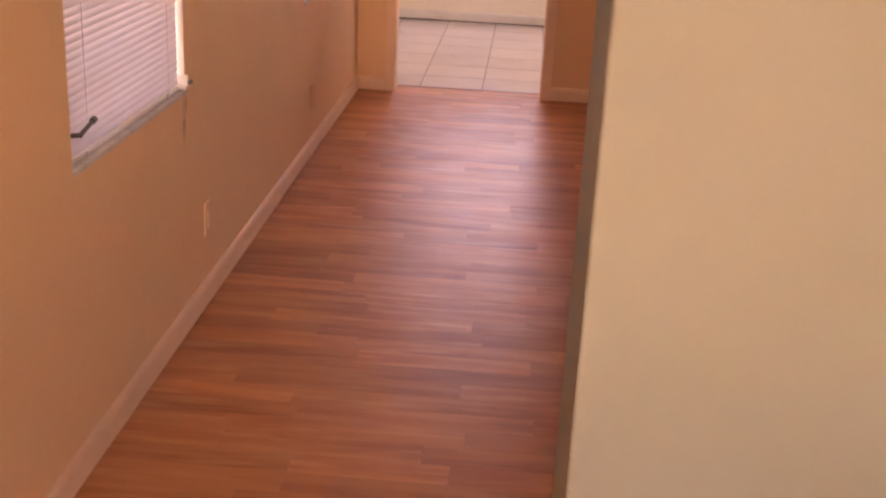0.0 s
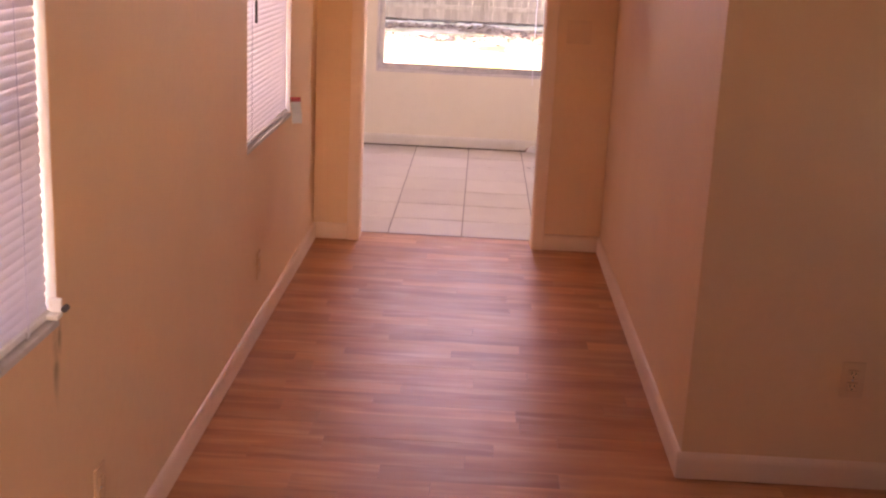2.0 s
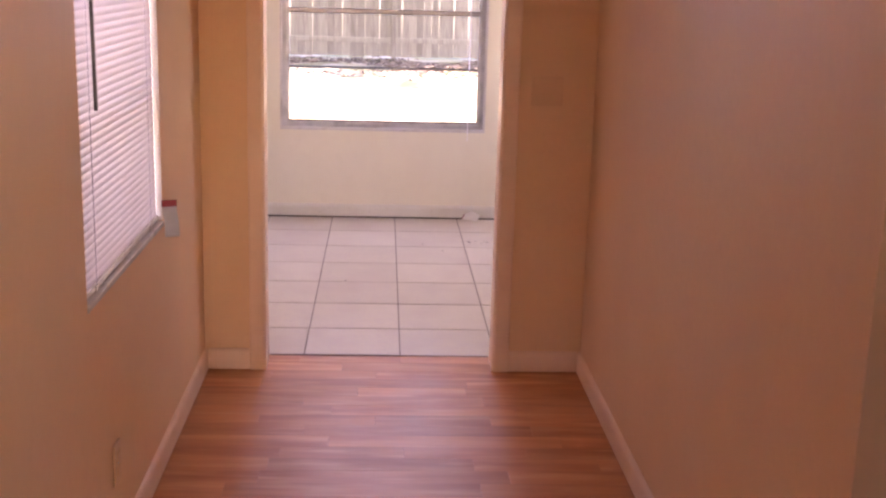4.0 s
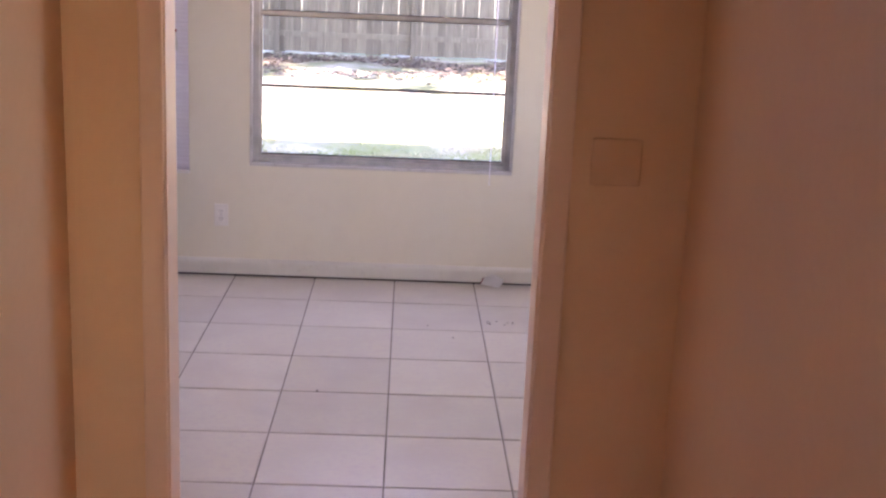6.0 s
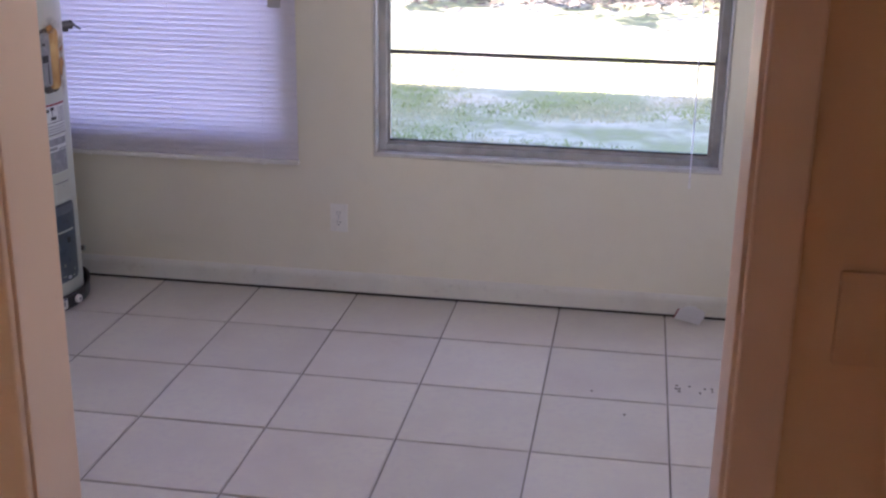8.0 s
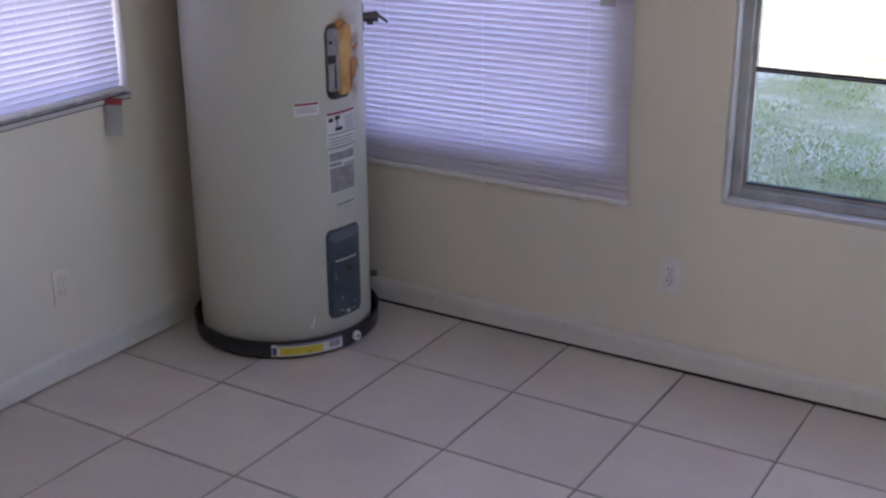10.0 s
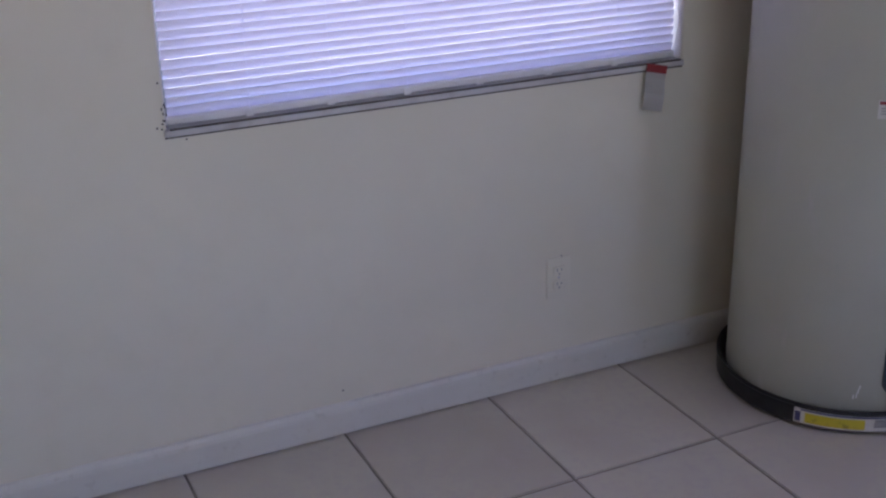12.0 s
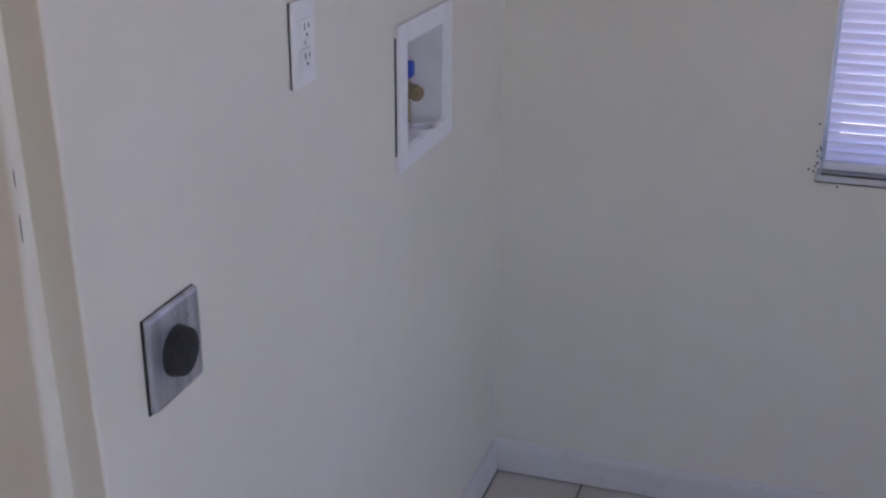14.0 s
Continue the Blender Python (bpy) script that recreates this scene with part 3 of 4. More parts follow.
for x in (-0.023, 0.023):
    for z in (-0.042, 0.042):
        part("screw", tube(bmesh.new(), (x, -0.0082, z), (x, -0.0065, z), 0.003, sides=10), OLD_PLASTIC, plate)

# dryer outlet: steel plate with a round black receptacle
dryer = thing("dryer_outlet", pose(-1.062, -2.659, 0.989, 0, 0, 180), "steel dryer outlet plate with a round black receptacle", "outlet")
part("plate", boxes((-0.055, 0.055, -0.009, 0, -0.057, 0.057), bevel=0.005), STEEL, dryer, "brushed steel plate")
# Near-black backing again, as shade along the steel plate's edge.
part("gap_shade", boxes((-0.0556, 0.054, -0.002, 0.0002, -0.058, 0.056)), DARK, dryer, "dark strip painted as the shadow gap behind the plate")
rec = part("receptacle", tube(bmesh.new(), (-0.003, -0.022, 0), (-0.003, -0.005, 0), 0.0275, 0.031, sides=40), BAKELITE, dryer, "round black receptacle", True)
for x, z, turn in ((-0.014, 0.008, 25), (0.008, 0.008, -25), (-0.003, -0.013, 0)):
    ob = part("slot", boxes((-0.0026, 0.0026, -0.0228, -0.0215, -0.0085, 0.0085)), DARK, rec)
    ob.matrix_basis = pose(x, 0, z, 0, turn, 0)
for x, z in ((0.0, 0.043), (0.0, -0.043), (0.027, 0.031)):
    part("screw", tube(bmesh.new(), (x, -0.0105, z), (x, -0.008, z), 0.0038, sides=10), STEEL, dryer)

# washer box: a recessed plastic box with a supply valve
washer = thing("washer_box", pose(-1.94, -2.66, 1.0955, 0, 0, 180), "white recessed washer supply box with a blue-handled valve", "supply box")
OW, OH, IW, IH = 0.142, 0.1245, 0.103, 0.0905
part("rim", boxes((-OW, -IW, -0.009, 0, -OH, OH), (IW, OW, -0.009, 0, -OH, OH), (-IW, IW, -0.009, 0, -OH, -IH), (-IW, IW, -0.009, 0, IH, OH), bevel=0.002), PLASTIC, washer, "flat white plastic rim")
# Near-black strip for the shade between rim and wall.
part("gap_shade", boxes((-OW - 0.0014, -OW + 0.002, -0.003, 0.0003, -OH + 0.03, OH - 0.02)), DARK, washer, "dark strip painted as the shadow gap beside the rim")
part("box", boxes((-IW - 0.001, -IW + 0.003, -0.004, 0.096, -IH, IH), (IW - 0.003, IW + 0.001, -0.004, 0.096, -IH, IH), (-IW, IW, -0.004, 0.096, -IH - 0.001, -IH + 0.003), (-IW, IW, -0.004, 0.096, IH - 0.003, IH + 0.001), (-IW, IW, 0.093, 0.097, -IH, IH)), PLASTIC, washer)
valve = part("valve", tube(tube(bmesh.new(), (0.045, 0.05, -IH + 0.004), (0.045, 0.05, -0.005), 0.0105, sides=16), (0.045, 0.05, -0.018), (0.018, 0.02, -0.024), 0.010, 0.0125, sides=16), BRASS, washer, "brass hose valve", True)
part("thread_end", tube(bmesh.new(), (0.022, 0.0245, -0.0235), (0.014, 0.016, -0.025), 0.0145, sides=16), BRASS, valve)
part("handle", boxes((0.034, 0.057, 0.034, 0.062, -0.004, 0.026), bevel=0.005), BLUE, valve, "blue plastic handle")
part("drain_stub", lathe([(0.026, -IH + 0.003), (0.026, -IH + 0.012), (0.019, -IH + 0.012), (0.019, -IH + 0.004)], 24), PLASTIC, washer, "", True)

# ---- water heater and its pan ----
heater = thing("water_heater", pose(-2.143, -0.335, 0.022), "short cream-enamelled electric water heater standing in a pan", "water heater")
R = 0.29
part("tank", lathe([(0.0, 0.0), (R - 0.012, 0.0), (R - 0.003, 0.006), (R, 0.018), (R, 0.6), (R, 1.30)]), ENAMEL, heater, "cream enamelled steel tank", True)
part("top_cap", lathe([(R + 0.001, 1.293), (R + 0.004, 1.297), (R + 0.004, 1.355), (R - 0.006, 1.371), (R - 0.03, 1.377), (0.0, 1.381)]), SLATE, heater, "slate-blue top cap", True)
for x, y in ((0.09, 0.09), (-0.1, -0.08)):
    part("pipe_nipple", tube(bmesh.new(), (x, y, 1.375), (x, y, 1.45), 0.013, sides=16), GREY_METAL, heater, "", True)
UA, LA = -7.0, -8.5
# No recess is cut: a near-black plate stands for the hole's shade.
up = part("upper_access", shell(R - 0.001, UA - 11, UA + 10, 0.812, 1.046, 0.0022, 18, 0.028), DIRT_AND_SHADE, heater, "upper access hole, its dark depth painted on a curved plate", True)
part("foam", shell(R, UA - 3, UA + 12, 0.822, 1.040, 0.0032, 14, 0.026), RUST, up, "rust-stained insulation foam", True)
part("thermostat", shell(R + 0.0005, UA - 9.6, UA - 0.6, 0.838, 1.03, 0.004, 8, 0.008), INK, up, "grey thermostat in the hole")
part("terminal", shell(R + 0.0035, UA - 9.4, UA - 4, 0.925, 0.95, 0.005, 4), DARK, up)
part("terminal", shell(R + 0.0035, UA - 8.4, UA - 6.4, 0.985, 0.994, 0.005, 3), DARK, up)
part("wire", shell(R + 0.0035, UA - 4.6, UA - 3.8, 0.845, 0.92, 0.003, 2), BLACK_INK, up)
low = part("lower_access", shell(R - 0.001, LA - 14.5, LA + 14, 0.088, 0.393, 0.007, 18, 0.02), SLATE, heater, "slate-blue lower access cover", True)
part("cover_step", shell(R + 0.004, LA - 12, LA + 12, 0.11, 0.285, 0.0055, 12, 0.012), SLATE, low, "", True)
part("cover_wear", shell(R + 0.0055, LA - 12.5, LA + 12.5, 0.352, 0.386, 0.0012, 8, 0.01), SLATE_WORN, low, "worn paler band")
for u, v, w, h in ((-9, 0.225, 0.8, 0.004), (-9.4, 0.238, 0.6, 0.006), (-5, 0.15, 0.5, 0.009), (6, 0.125, 1.4, 0.003), (-7, 0.11, 3, 0.003), (4, 0.102, 2, 0.003)):
    part("scratch", shell(R + 0.0085, LA + u, LA + u + w, v, v + h, 0.0015, 2), ENAMEL, low)
part("cover_scrape", shell(R + 0.0075, LA - 9, LA + 9, 0.283, 0.289, 0.0025, 8), ENAMEL, low)
part("cover_hole", shell(R + 0.0075, LA + 0, LA + 4, 0.238, 0.26, 0.003, 4), DARK, low)
part("cover_screw", shell(R + 0.006, LA - 2, LA + 2, 0.096, 0.108, 0.004, 4, 0.005), STEEL, low)


def sticker(name, a0, a1, z0, z1, label, bars):
    """A paper label on the tank; bars: (from, to, bottom, top, material), in parts of its width and height."""
    s = part(name, shell(R, a0, a1, z0, z1, 0.0012, 8), PAPER, heater, label)
    for u0, u1, v0, v1, mat in bars:
        part("print", shell(R + 0.0006, a0 + (a1 - a0) * u0, a0 + (a1 - a0) * u1, z0 + (z1 - z0) * v0, z0 + (z1 - z0) * v1, 0.0012, 6), mat, s)
    return s


sticker("warning_label", -40, -24, 0.775, 0.817, "white label with a red heading bar", [(0.03, 0.97, 0.78, 0.95, RED)] + [(0.08, 0.9, v, v + 0.05, INK) for v in (0.25, 0.4, 0.55)])
sticker("warning_label", -19, 6, 0.655, 0.774, "white hazard label with a red heading and a drawing",
        [(0.02, 0.98, 0.92, 0.985, RED), (0.06, 0.2, 0.74, 0.84, BLACK_INK), (0.26, 0.42, 0.78, 0.88, BLACK_INK), (0.3, 0.36, 0.56, 0.78, INK), (0.26, 0.5, 0.48, 0.58, BLACK_INK), (0.02, 0.98, 0.39, 0.41, BLACK_INK), (0.02, 0.98, 0.02, 0.045, BLACK_INK)]
        + [(0.6, 0.95, v, v + 0.025, INK) for v in (0.46, 0.53, 0.6, 0.67, 0.74, 0.81)] + [(0.05, 0.93, v, v + 0.03, INK) for v in (0.1, 0.18, 0.27)])
sticker("notice_label", -18.5, 4, 0.511, 0.65, "grey-printed instruction label", [(0.02, 0.98, 0.02, 0.6, INK), (0.02, 0.45, 0.64, 0.72, INK), (0.02, 0.98, 0.76, 0.95, INK), (0.55, 0.98, 0.62, 0.66, INK)])
sticker("rating_label", -14, 3, 0.405, 0.475, "small faded rating label", [(0.015, 0.985, 0.02, 0.92, ENAMEL), (0.02, 0.98, 0.93, 0.98, BLACK_INK)] + [(0.5, 0.56, v, v + 0.05, BLACK_INK) for v in (0.72,)])
for ang, z, tall in ((-34.6, 0.070, 0.014), (-34, 0.083, 0.014), (-33.4, 0.096, 0.010), (-36, 0.068, 0.012)):
    part("scratch", shell(R + 0.0002, ang, ang + 0.6, z, z + tall, 0.0008, 2), CARD, heater, "pale scratch in the enamel")
a = radians(47)
rel = part("relief_valve", tube(tube(bmesh.new(), (R * 0.98 * math.cos(a), R * 0.98 * math.sin(a), 1.02), ((R + 0.055) * math.cos(a), (R + 0.055) * math.sin(a), 1.02), 0.014, 0.017, sides=16),
           ((R + 0.03) * math.cos(a), (R + 0.03) * math.sin(a), 1.02), ((R + 0.03) * math.cos(a), (R + 0.03) * math.sin(a), 0.995), 0.011, sides=12), GREY_METAL, heater, "dull metal relief valve", True)
part("lever", tube(bmesh.new(), ((R + 0.045) * math.cos(a), (R + 0.045) * math.sin(a), 1.034), ((R + 0.088) * math.cos(a), (R + 0.088) * math.sin(a), 1.0), 0.006, 0.004, sides=8), GREY_METAL, rel)
part("valve_plate", shell(R, 40, 54, 0.98, 1.07, 0.003, 6), GREY_METAL, heater)
a = radians(48)
drain = part("drain_valve", tube(bmesh.new(), (R * 0.98 * math.cos(a), R * 0.98 * math.sin(a), 0.125), ((R + 0.03) * math.cos(a), (R + 0.03) * math.sin(a), 0.125), 0.010, 0.011, sides=16), GREY_METAL, heater, "small dull drain valve", True)
part("cap", tube(bmesh.new(), ((R + 0.03) * math.cos(a), (R + 0.03) * math.sin(a), 0.125), ((R + 0.036) * math.cos(a), (R + 0.036) * math.sin(a), 0.122), 0.013, sides=12), ENAMEL, drain)

pan = thing("drain_pan", pose(-2.143, -0.335, 0), "round black plastic drain pan under the water heater", "pan")
PR = 0.313
part("tray", lathe([(0.0, 0.005), (PR - 0.006, 0.005), (PR, 0.012), (PR + 0.001, 0.058), (PR + 0.004, 0.062), (PR + 0.003, 0.067), (PR - 0.004, 0.066), (PR - 0.007, 0.058), (PR - 0.010, 0.018), (0.0, 0.016)]), PAN_PLASTIC, pan, "black plastic tray", True)
lab = part("pan_label", shell(PR + 0.0005, -61, -17, 0.014, 0.054, 0.0012, 16), PAPER, pan, "yellow and white printed strip")
for a0, a1, mat in ((-60.5, -58, NAVY), (-56, -30, YELLOW)):
    part("print", shell(PR + 0.0014, a0, a1, 0.018, 0.045, 0.0008, 10), mat, lab)
part("print", shell(PR + 0.0014, -26, -19, 0.024, 0.046, 0.0008, 5), INK, lab)
part("print", shell(PR + 0.0014, -58, -17.5, 0.049, 0.053, 0.0008, 10), NAVY, lab)
a = radians(-6)
plug = part("plug", tube(bmesh.new(), ((PR - 0.002) * math.cos(a), (PR - 0.002) * math.sin(a), 0.034), ((PR + 0.012) * math.cos(a), (PR + 0.012) * math.sin(a), 0.034), 0.0165, 0.015, sides=20), PLASTIC, pan, "round white drain plug", True)
part("plug_hub", tube(bmesh.new(), ((PR + 0.010) * math.cos(a), (PR + 0.010) * math.sin(a), 0.034), ((PR + 0.0135) * math.cos(a), (PR + 0.0135) * math.sin(a), 0.034), 0.007, sides=12), INK, plug)

# ---- tags, paper and specks ----


def hanging_tag(m, label, red_h=0.2, w=0.034, h=0.088):
    """A folded card hanging from a blind, in m's x-z plane, red band at its top."""
    o = thing("blind_tag", m, label, "tag", "blind tags")
    bm = bmesh.new()
    rows = [(0, 0), (-0.008, -h * 0.3), (-0.006, -h * 0.65), (-0.014, -h)]
    front = [[bm.verts.new((x + (0.006 if j > 1 else 0), y, z)) for x in (-w / 2, w / 2)] for j, (y, z) in enumerate(rows)]
    for p, q in zip(front, front[1:]):
        bm.faces.new((p[0], q[0], q[1], p[1]))
    bmesh.ops.solidify(bm, geom=bm.faces[:], thickness=0.0012)
    part("card", bm, PAPER, o)
    part("band", boxes((-w / 2 - 0.0005, w / 2 + 0.0005, -0.0045, -0.0005, -h * red_h, 0.001)), RED, o, "red printed band")
    return o


hanging_tag(pose(-2.452, -0.742, 0.838, 0, 8, 62), "white card tag with a red band hanging from the blind", 0.2, 0.050, 0.115)
hanging_tag(pose(-1.117, -0.038, 1.228), "white card tag with a red band tied to the blind cord", 0.12, 0.05, 0.10)
hanging_tag(pose(-0.758, -3.885, 0.868, 0, 0, 22), "pale card tag with a red band at the hall blind", 0.2, 0.046, 0.115)

scrap = thing("paper_scrap", pose(0.50, -0.045, 0.004, 0, 0, -28), "crumpled white card scrap with a red edge on the tiles", "paper")
bm = bmesh.new()
pts = [[bm.verts.new((x, y, z)) for x, y, z in row] for row in (((-0.05, -0.034, 0.004), (0.0, -0.038, 0.006), (0.052, -0.034, 0.002)), ((-0.05, -0.004, 0.024), (0.0, 0.0, 0.028), (0.056, 0.0, 0.018)), ((-0.046, 0.024, 0.044), (0.004, 0.026, 0.048), (0.05, 0.024, 0.036)))]
for i in range(2):
    for j in range(2):
        bm.faces.new((pts[i][j], pts[i][j + 1], pts[i + 1][j + 1], pts[i + 1][j]))
bmesh.ops.solidify(bm, geom=bm.faces[:], thickness=0.0012)
part("card", bm, CARD, scrap)
part("red_edge", boxes((-0.056, -0.043, -0.034, 0.03, 0.003, 0.0055)), RED, scrap, "red printed edge").matrix_basis = pose(0, 0, 0.020, 36, 0, 0)


def specks(name, places, label, mat=DIRT_AND_SHADE, size=0.004):
    """Small flat crumbs of dirt."""
    bm = bmesh.new()
    for x, y, z, sx, sy, sz in places:
        m = Matrix.LocRotScale((x, y, z), Euler((0, 0, random.uniform(0, 3))) if sz < sx else None, (sx, sy, sz))
        bmesh.ops.create_icosphere(bm, subdivisions=1, radius=size, matrix=m)
    return tagged(part(name, bm, mat), label, "dirt", kind="stuff")


floor_bits = [(random.uniform(0.42, 0.56), random.uniform(-0.72, -0.66), 0.003, 1.5, 1, 0.4) for _ in range(9)] + [(0.27, -0.92, 0.003, 1.6, 1, 0.5), (-0.27, -1.62, 0.003, 2, 1.2, 0.5), (0.16, -0.76, 0.003, 1, 1, 0.4)]
specks("floor_crumbs", floor_bits, "dark crumbs of dirt on the tile floor")
wall_bits = [(-2.473, y, z, 0.3, 1, 1) for y, z in ((-1.94, 0.813), (-1.99, 0.842), (-1.985, 0.86), (-1.988, 0.853), (-1.97, 0.833), (-2.0, 0.845), (-1.989, 0.942), (-1.62, 0.12), (-1.0, 0.36))]
wall_bits += [(-2.468, -1.984 + random.uniform(-0.006, 0.006), random.uniform(0.838, 0.90), 0.4, 0.7, 1.4) for _ in range(7)]
specks("wall_specks", wall_bits, "dark specks and grime at the window corner", size=0.0026)
scuffs = [(-0.8945, -2.7045, z, 0.15, 0.2, 3) for z in (1.235, 1.19, 1.18)] + [(-0.8925, -2.735, z, 0.15, 0.4, 0.4) for z in (1.26, 1.21)]
specks("wall_scuffs", scuffs, "dark scuff marks on the plaster end", size=0.0035)


def smudge_material(name, colour, strength, scale):
    """A soft-edged stain: full in its middle, broken up by noise, clear at its rim."""
    m = bpy.data.materials.new(name)
    m.use_nodes = True
    n, l = m.node_tree.nodes, m.node_tree.links
    n["Principled BSDF"].inputs["Base Color"].default_value = (*colour, 1)
    n["Principled BSDF"].inputs["Roughness"].default_value = 0.8
    tc, mp, gr, tx = n.new("ShaderNodeTexCoord"), n.new("ShaderNodeMapping"), n.new("ShaderNodeTexGradient"), n.new("ShaderNodeTexNoise")
    gr.gradient_type = "SPHERICAL"
    mp.inputs["Location"].default_value, mp.inputs["Scale"].default_value = (-1, -1, 0), (2, 2, 0)
    l.new(tc.outputs["UV"], mp.inputs[0])
    l.new(mp.outputs[0], gr.inputs[0])
    tx.inputs["Scale"].default_value, tx.inputs["Detail"].default_value = scale, 6
    l.new(tc.outputs["Object"], tx.inputs["Vector"])
    r1 = n.new("ShaderNodeMapRange")
    r1.inputs["From Min"].default_value, r1.inputs["From Max"].default_value = 0.38, 0.68
    l.new(tx.outputs[0], r1.inputs["Value"])
    k1, k2, tr, mx = n.new("ShaderNodeMath"), n.new("ShaderNodeMath"), n.new("ShaderNodeBsdfTransparent"), n.new("ShaderNodeMixShader")
    k1.operation = k2.operation = "MULTIPLY"
    l.new(gr.outputs["Fac"], k1.inputs[0])
    l.new(r1.outputs[0], k1.inputs[1])
    l.new(k1.outputs[0], k2.inputs[0])
    k2.inputs[1].default_value = strength
    l.new(k2.outputs[0], mx.inputs[0])
    l.new(tr.outputs[0], mx.inputs[1])
    l.new(n["Principled BSDF"].outputs[0], mx.inputs[2])
    l.new(mx.outputs[0], n["Material Output"].inputs[0])
    return m


SMUDGE = smudge_material("wall_smudge", (0.22, 0.13, 0.09), 0.7, 14)
RUST_STAIN = smudge_material("rust_stain", (0.42, 0.20, 0.05), 2.0, 16)


def smudge(name, m, w, h, mat, label):
    """A stain lying in m's x-z plane, 1 mm off its wall."""
    bm = bmesh.new()
    uv = bm.loops.layers.uv.new("uv")
    f = bm.faces.new([bm.verts.new((x * w / 2, -0.001, z * h / 2)) for x, z in ((-1, -1), (1, -1), (1, 1), (-1, 1))])
    for loop, c in zip(f.loops, ((0, 0), (1, 0), (1, 1), (0, 1))):
        loop[uv].uv = c
    ob = part(name, bm, mat)
    ob.matrix_world = m
    return tagged(ob, label, "stain", kind="stuff")


smudge("wall_stain", pose(-0.789, -6.825, 0.70, 0, 0, 90), 0.05, 0.22, SMUDGE, "dark drip stain under the hall window corner")
smudge("wall_stain", pose(-0.789, -6.80, 0.76, 0, 0, 90), 0.03, 0.12, SMUDGE, "dark smudge beside the hall window corner")
ang = radians(7)
smudge("rust_stain", pose(-2.143 + (R + 0.005) * math.cos(ang), -0.335 + (R + 0.005) * math.sin(ang), 0.95, 0, 0, 97), 0.075, 0.30, RUST_STAIN, "orange rust stain beside the access hole")
smudge("rust_stain", pose(-2.143 + (R + 0.004) * math.cos(radians(-6)), -0.335 + (R + 0.004) * math.sin(radians(-6)), 1.075, 0, 0, 84), 0.10, 0.07, RUST_STAIN, "orange rust stain above the access hole")

# latch at the foot of the near hall blind
latch = thing("blind_bracket", pose(-0.80, -6.815, 0.80, 0, 0, 90), "small white plastic hold-down bracket at the blind", "bracket")
part("bracket", boxes((-0.02, 0.012, -0.022, 0.006, -0.006, 0.004), (0.004, 0.012, -0.022, 0.006, -0.006, 0.034), bevel=0.002), PLASTIC, latch)
part("pin", tube(bmesh.new(), (-0.004, -0.03, 0.014), (0.012, -0.03, 0.014), 0.007, sides=12), GREY_METAL, latch)
crank = thing("window_crank", pose(-0.80, -7.735, 0.888, 0, 0, 90), "dark metal window crank handle poking past the blind", "crank")
part("arm", tube(tube(bmesh.new(), (0, 0.03, -0.02), (0.0, -0.03, -0.012), 0.006, sides=10), (0, -0.03, -0.014), (0.06, -0.04, 0.008), 0.006, 0.005, sides=10), GREY_METAL, crank)
part("knob", tube(bmesh.new(), (0.058, -0.04, 0.008), (0.07, -0.042, 0.012), 0.008, sides=10), GREY_METAL, crank)

# ---- the yard ----
bm = bmesh.new()
NX, NY = 60, 60
grid = []
for j in range(NY + 1):
    y = -60 + 400 * (j / NY) ** 3 if j else -60
    grid.append([bm.verts.new(((i / NX - 0.5) * 2 * abs((i / NX - 0.5) * 2) * 300, y, -0.15)) for i in range(NX + 1)])
for p, q in zip(grid, grid[1:]):
    for i in range(NX):
        bm.faces.new((p[i], p[i + 1], q[i + 1], q[i]))
structure("ground", bm, GRASS, "patchy dry lawn with bare sandy soil", "ground")


def scatter(name, count, spot, blade, mat, label, category):
    """Many small blades or leaves in one mesh."""
    verts, faces = [], []
    for _ in range(count):
        x, y = spot()
        blade(verts, faces, x, y)
    me = bpy.data.meshes.new(name)
    me.from_pydata(verts, [], faces)
    me.materials.append(mat)
    return tagged(new(name, me), label, category, kind="stuff")


def grass_spot():
    while True:
        x, y = random.uniform(-5.5, 2.6), random.uniform(2.0, 8.5)
        if noise.noise(Vector((x * 0.9, y * 0.9, 3))) + random.uniform(-0.25, 0.25) > (y - 4.5) * 0.12:
            return x, y


def grass_blade(verts, faces, x, y):
    a, h, w = random.uniform(0, 6.3), random.uniform(0.015, 0.04), random.uniform(0.003, 0.006)
    dx, dy, k = math.cos(a) * w, math.sin(a) * w, len(verts)
    lx, ly = random.uniform(-0.04, 0.04), random.uniform(-0.04, 0.04)
    verts.extend(((x - dx, y - dy, -0.15), (x + dx, y + dy, -0.15), (x + lx, y + ly, -0.15 + h)))
    faces.append((k, k + 1, k + 2))


scatter("grass", 64000, grass_spot, grass_blade, BLADE, "short patchy green grass", "grass")


def litter_spot():
    while True:
        x, y = random.uniform(-7, 6), random.gauss(13.9, 1.1)
        if 10.5 < y < 15.3 and noise.noise(Vector((x * 0.5, y * 0.8, 8))) > -0.25:
            return x, y


def litter_leaf(verts, faces, x, y):
    a, s, k = random.uniform(0, 6.3), random.uniform(0.03, 0.07), len(verts)
    for t, f in ((0, 1), (1.7, 0.6), (3.14, 1), (4.5, 0.6)):
        verts.append((x + s * f * math.cos(a + t), y + s * f * math.sin(a + t), -0.14 + random.uniform(0, 0.035)))
    faces.append((k, k + 1, k + 2, k + 3))


scatter("leaf_litter", 9000, litter_spot, litter_leaf, LITTER, "brown leaf litter along the fence", "leaves")

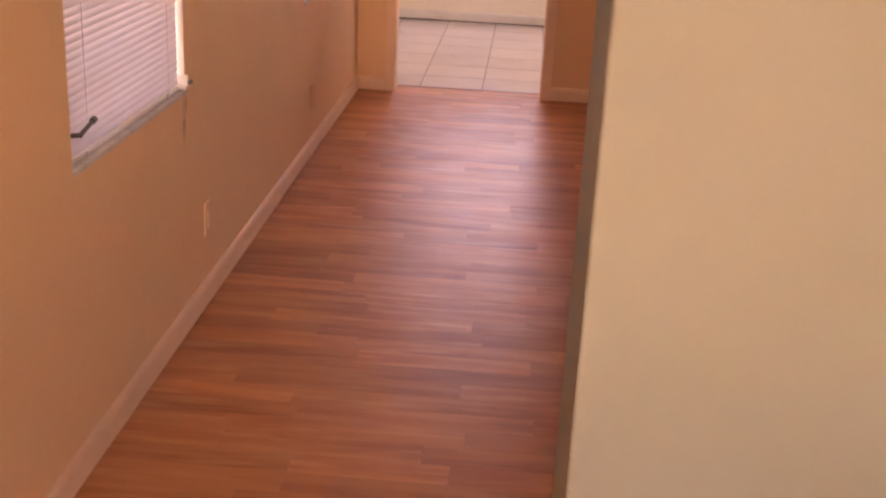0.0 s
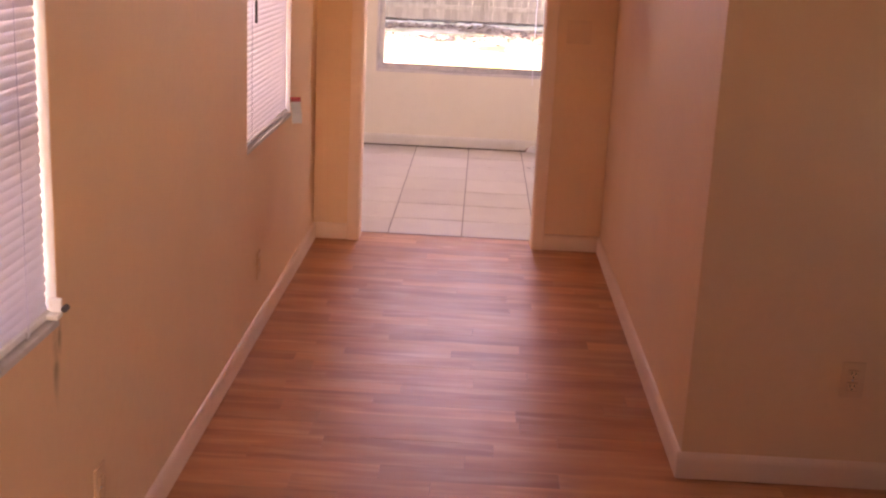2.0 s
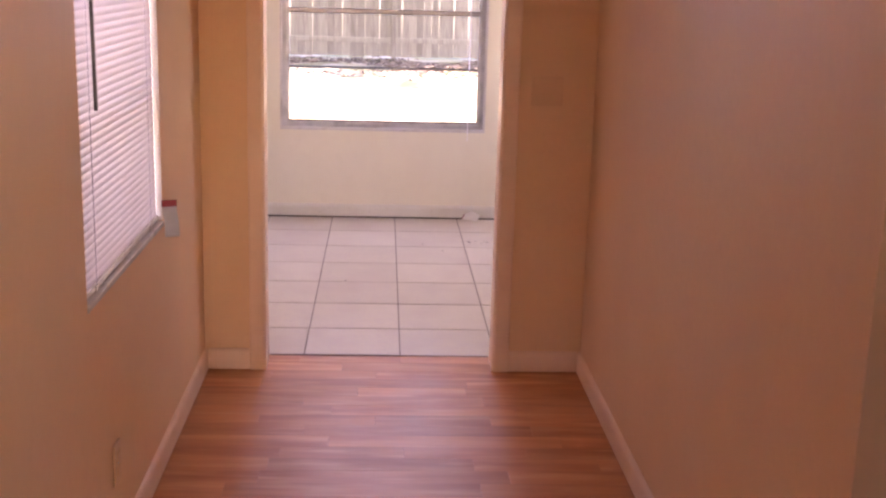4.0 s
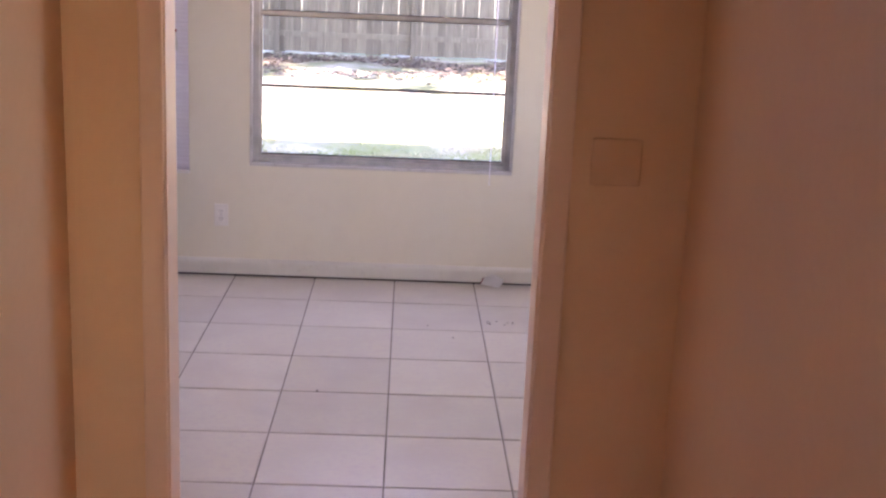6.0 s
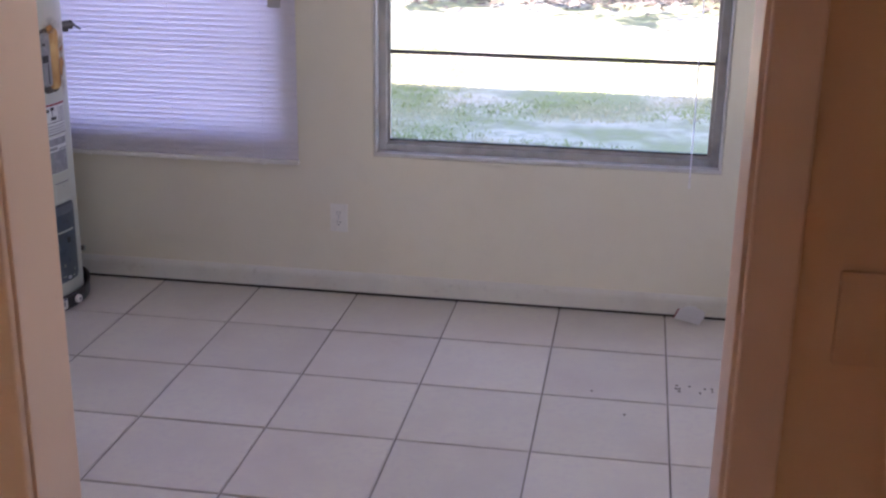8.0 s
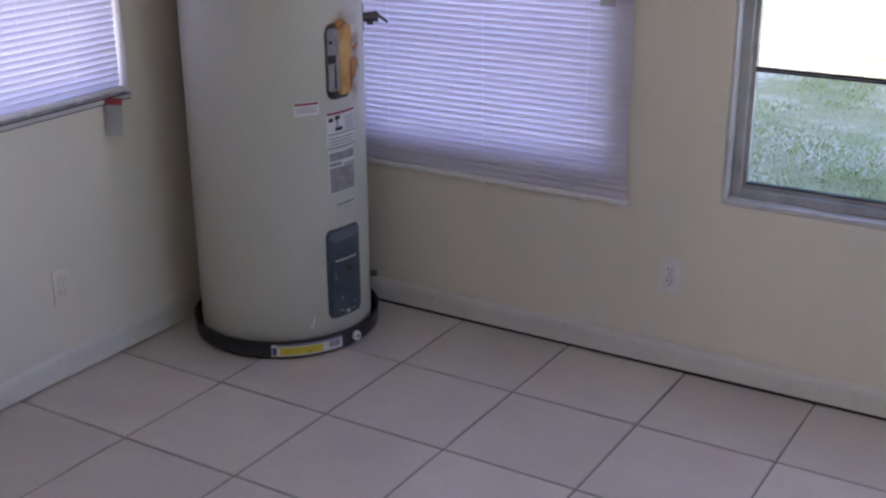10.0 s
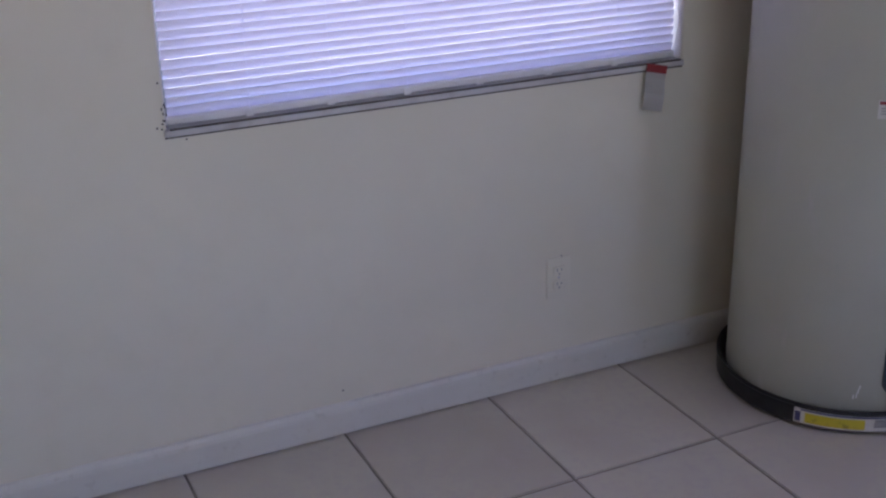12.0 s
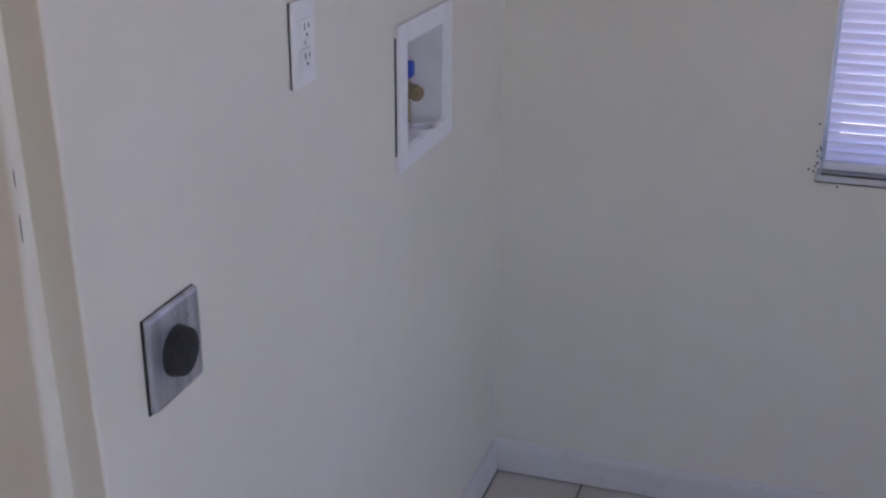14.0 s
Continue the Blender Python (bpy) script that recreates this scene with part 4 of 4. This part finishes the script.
fence = thing("fence", pose(0, 15.6, -0.15), "weathered grey board fence at the end of the yard", "fence")
board = mesh_of("board", boxes((-0.0712, 0.0712, -0.011, 0.011, 0.03, 1.85), bevel=0.003), FENCE_WOOD)
x = -10.0
while x < 9:
    ob = new("board", board)
    ob.parent = fence
    ob.location = (x, random.uniform(-0.004, 0.004), random.uniform(-0.015, 0.02))
    ob.rotation_euler = (0, random.uniform(-0.008, 0.008), 0)
    x += 0.1435
post = mesh_of("post", boxes((-0.045, 0.045, -0.1, -0.012, -0.02, 1.82), bevel=0.004), FENCE_WOOD)
for i in range(8):
    ob = new("post", post)
    ob.parent, ob.location = fence, (-10.2 + 2.44 * i + 0.55, 0, 0)
for z in (0.35, 1.55):
    part("rail", boxes((-10, 9, -0.05, -0.012, z - 0.045, z + 0.045), bevel=0.004), FENCE_WOOD, fence)


def tree(x, y, height, trunks, spread, leaves, label, lean=(0, 0)):
    """Trunks with limbs and a crown of loose leaf clumps."""
    t = thing("tree", pose(x, y, -0.15), label, "tree", "yard trees")
    tips = []
    for k in range(trunks):
        a = random.uniform(0, 6.3)
        bx, by = (0.28 * k - 0.28 * (trunks - 1) / 2, random.uniform(-0.15, 0.15))
        top = Vector((bx + math.cos(a) * 0.5, by + math.sin(a) * 0.5, height * 0.55))
        mid = Vector((bx + random.uniform(-0.05, 0.05), by, height * 0.25))
        r = 0.13 if trunks == 1 else 0.085
        bm = tube(tube(bmesh.new(), (bx, by, -0.05), mid, r * 1.25, r, 14), mid, top, r, r * 0.6, 12)
        trunk = part("trunk", bm, BARK, t, "", True)
        for _ in range(5):
            s = mid.lerp(top, random.uniform(0.4, 1))
            e = s + Vector((lean[0] + random.uniform(-1, 1) * spread * 0.7, lean[1] + random.uniform(-1, 1) * spread * 0.7, random.uniform(0.15, 0.45) * height * 0.6))
            e.z = max(e.z, 3.9)
            part("limb", tube(bmesh.new(), s, e, r * 0.45, r * 0.12, 8), BARK, trunk, "", True)
            tips.append(e)
    verts, faces = [], []
    clumps = [Vector(random.choice(tips)) + Vector((random.gauss(0, spread * 0.33), random.gauss(0, spread * 0.33), random.gauss(0, 0.5))) for _ in range(leaves // 60)]
    clumps = [c for c in clumps if c.z > 3.2]
    for c in clumps:
        for _ in range(60):
            p = c + Vector((random.gauss(0, 0.3), random.gauss(0, 0.3), random.gauss(0, 0.2)))
            u = Vector((random.uniform(-1, 1), random.uniform(-1, 1), random.uniform(-0.6, 0.6))).normalized() * 0.13
            v = u.orthogonal().normalized() * 0.07
            k = len(verts)
            verts.extend((p - u, p + v, p + u, p - v))
            faces.append((k, k + 1, k + 2, k + 3))
    me = bpy.data.meshes.new("crown")
    me.from_pydata([tuple(v) for v in verts], [], faces)
    me.materials.append(LEAF)
    crown = new("crown", me)
    crown.parent = t
    return t


tree(-2.75, 13.1, 6.5, 3, 2.4, 6000, "pale three-stemmed tree before the fence")
# The next two stand out of view; their crowns are placed to shade the fence.
tree(4.4, 8.6, 8.4, 1, 3.6, 22000, "unseen leafy tree placed to shade the fence", (-3.6, 0.6))
tree(-5.0, 8.3, 8.4, 1, 3.6, 22000, "unseen leafy tree placed to shade the fence", (4.0, 0.6))

# ---- floors: tiles and laminate strips ----
floor_tile = structure("floor_tiled", boxes((-2.475, 2.05, -2.88, 0, -0.08, -0.0035), (-0.905, 0.70, -2.8805, -2.812, -0.08, -0.0036)), GROUT, "dark grout bed of the tiled floor", "floor")
T, GAP = 0.406, 0.0028


def tile_mesh(w, d):
    bm = boxes((-w / 2 + GAP, w / 2 - GAP, -d / 2 + GAP, d / 2 - GAP, -0.01, 0.0))
    bmesh.ops.bevel(bm, geom=[e for e in bm.edges if all(v.co.z > -0.001 for v in e.verts)], offset=0.0022, segments=2, affect="EDGES")
    return mesh_of("tile", bm, TILE)


tile_sizes = {}
xs = [-2.475] + [T * k for k in range(-5, 6)] + [2.05]
ys = [0.0] + [-T * k for k in range(1, 7)] + [-2.812]
for x0, x1 in zip(xs, xs[1:]):
    for y1, y0 in zip(ys, ys[1:]):
        if (x0 < -0.95 or x1 > 1.0) and y0 < -2.7:
            y0 = -2.66
        key = (round(x1 - x0, 3), round(y1 - y0, 3))
        if key not in tile_sizes:
            tile_sizes[key] = tile_mesh(*key)
        ob = new("tile", tile_sizes[key])
        ob.parent = floor_tile
        ob.location = ((x0 + x1) / 2, (y0 + y1) / 2, random.uniform(-0.0008, 0.0006))
        ob.rotation_euler = (random.uniform(-0.0008, 0.0008), random.uniform(-0.0008, 0.0008), 0)

floor_wood = structure("floor_laminate", boxes((-0.79, 0.735, -5.6, -2.816, -0.08, -0.0025), (-0.79, 3.2, -13.0, -5.6, -0.08, -0.0025)), JOINT, "dark underlay seen in the joints of the laminate floor", "floor")
STRIP = 0.0975
strip_sizes = {}
rest_v, rest_f = [], []
count, row = 0, 0
y = -2.816
while y > -13.0:
    hall = y > -5.75
    right = 0.735 if y - STRIP > -5.72 else 3.2
    x = -0.79
    first = random.uniform(0.15, 0.62)
    while x < right - 0.001:
        length = round(first if x == -0.79 else random.choice((0.42, 0.55, 0.68, 0.81)), 2)
        x1 = min(x + length, right)
        if right - x1 < 0.08:
            x1 = right
        if count < 300 and x < 0.75 and y > -9.6:
            key = round(x1 - x, 3)
            if key not in strip_sizes:
                strip_sizes[key] = mesh_of("plank", boxes((-key / 2 + 0.0003, key / 2 - 0.0003, -STRIP / 2 + 0.0003, STRIP / 2 - 0.0003, -0.008, 0)), LAMINATE)
            ob = new("plank", strip_sizes[key])
            ob.parent = floor_wood
            ob.location = ((x + x1) / 2, y - STRIP / 2, random.uniform(-0.0003, 0.0003))
            count += 1
        else:
            k = len(rest_v)
            z = random.uniform(-0.0003, 0.0003)
            rest_v.extend(((x + 0.0003, y - STRIP + 0.0003, z), (x1 - 0.0003, y - STRIP + 0.0003, z), (x1 - 0.0003, y - 0.0003, z), (x + 0.0003, y - 0.0003, z)))
            rest_f.append((k, k + 1, k + 2, k + 3))
        x = x1
    y -= STRIP
me = bpy.data.meshes.new("planks")
me.from_pydata(rest_v, [], rest_f)
me.materials.append(LAMINATE)
ob = tagged(new("planks", me), kind="stuff")
ob.parent = floor_wood
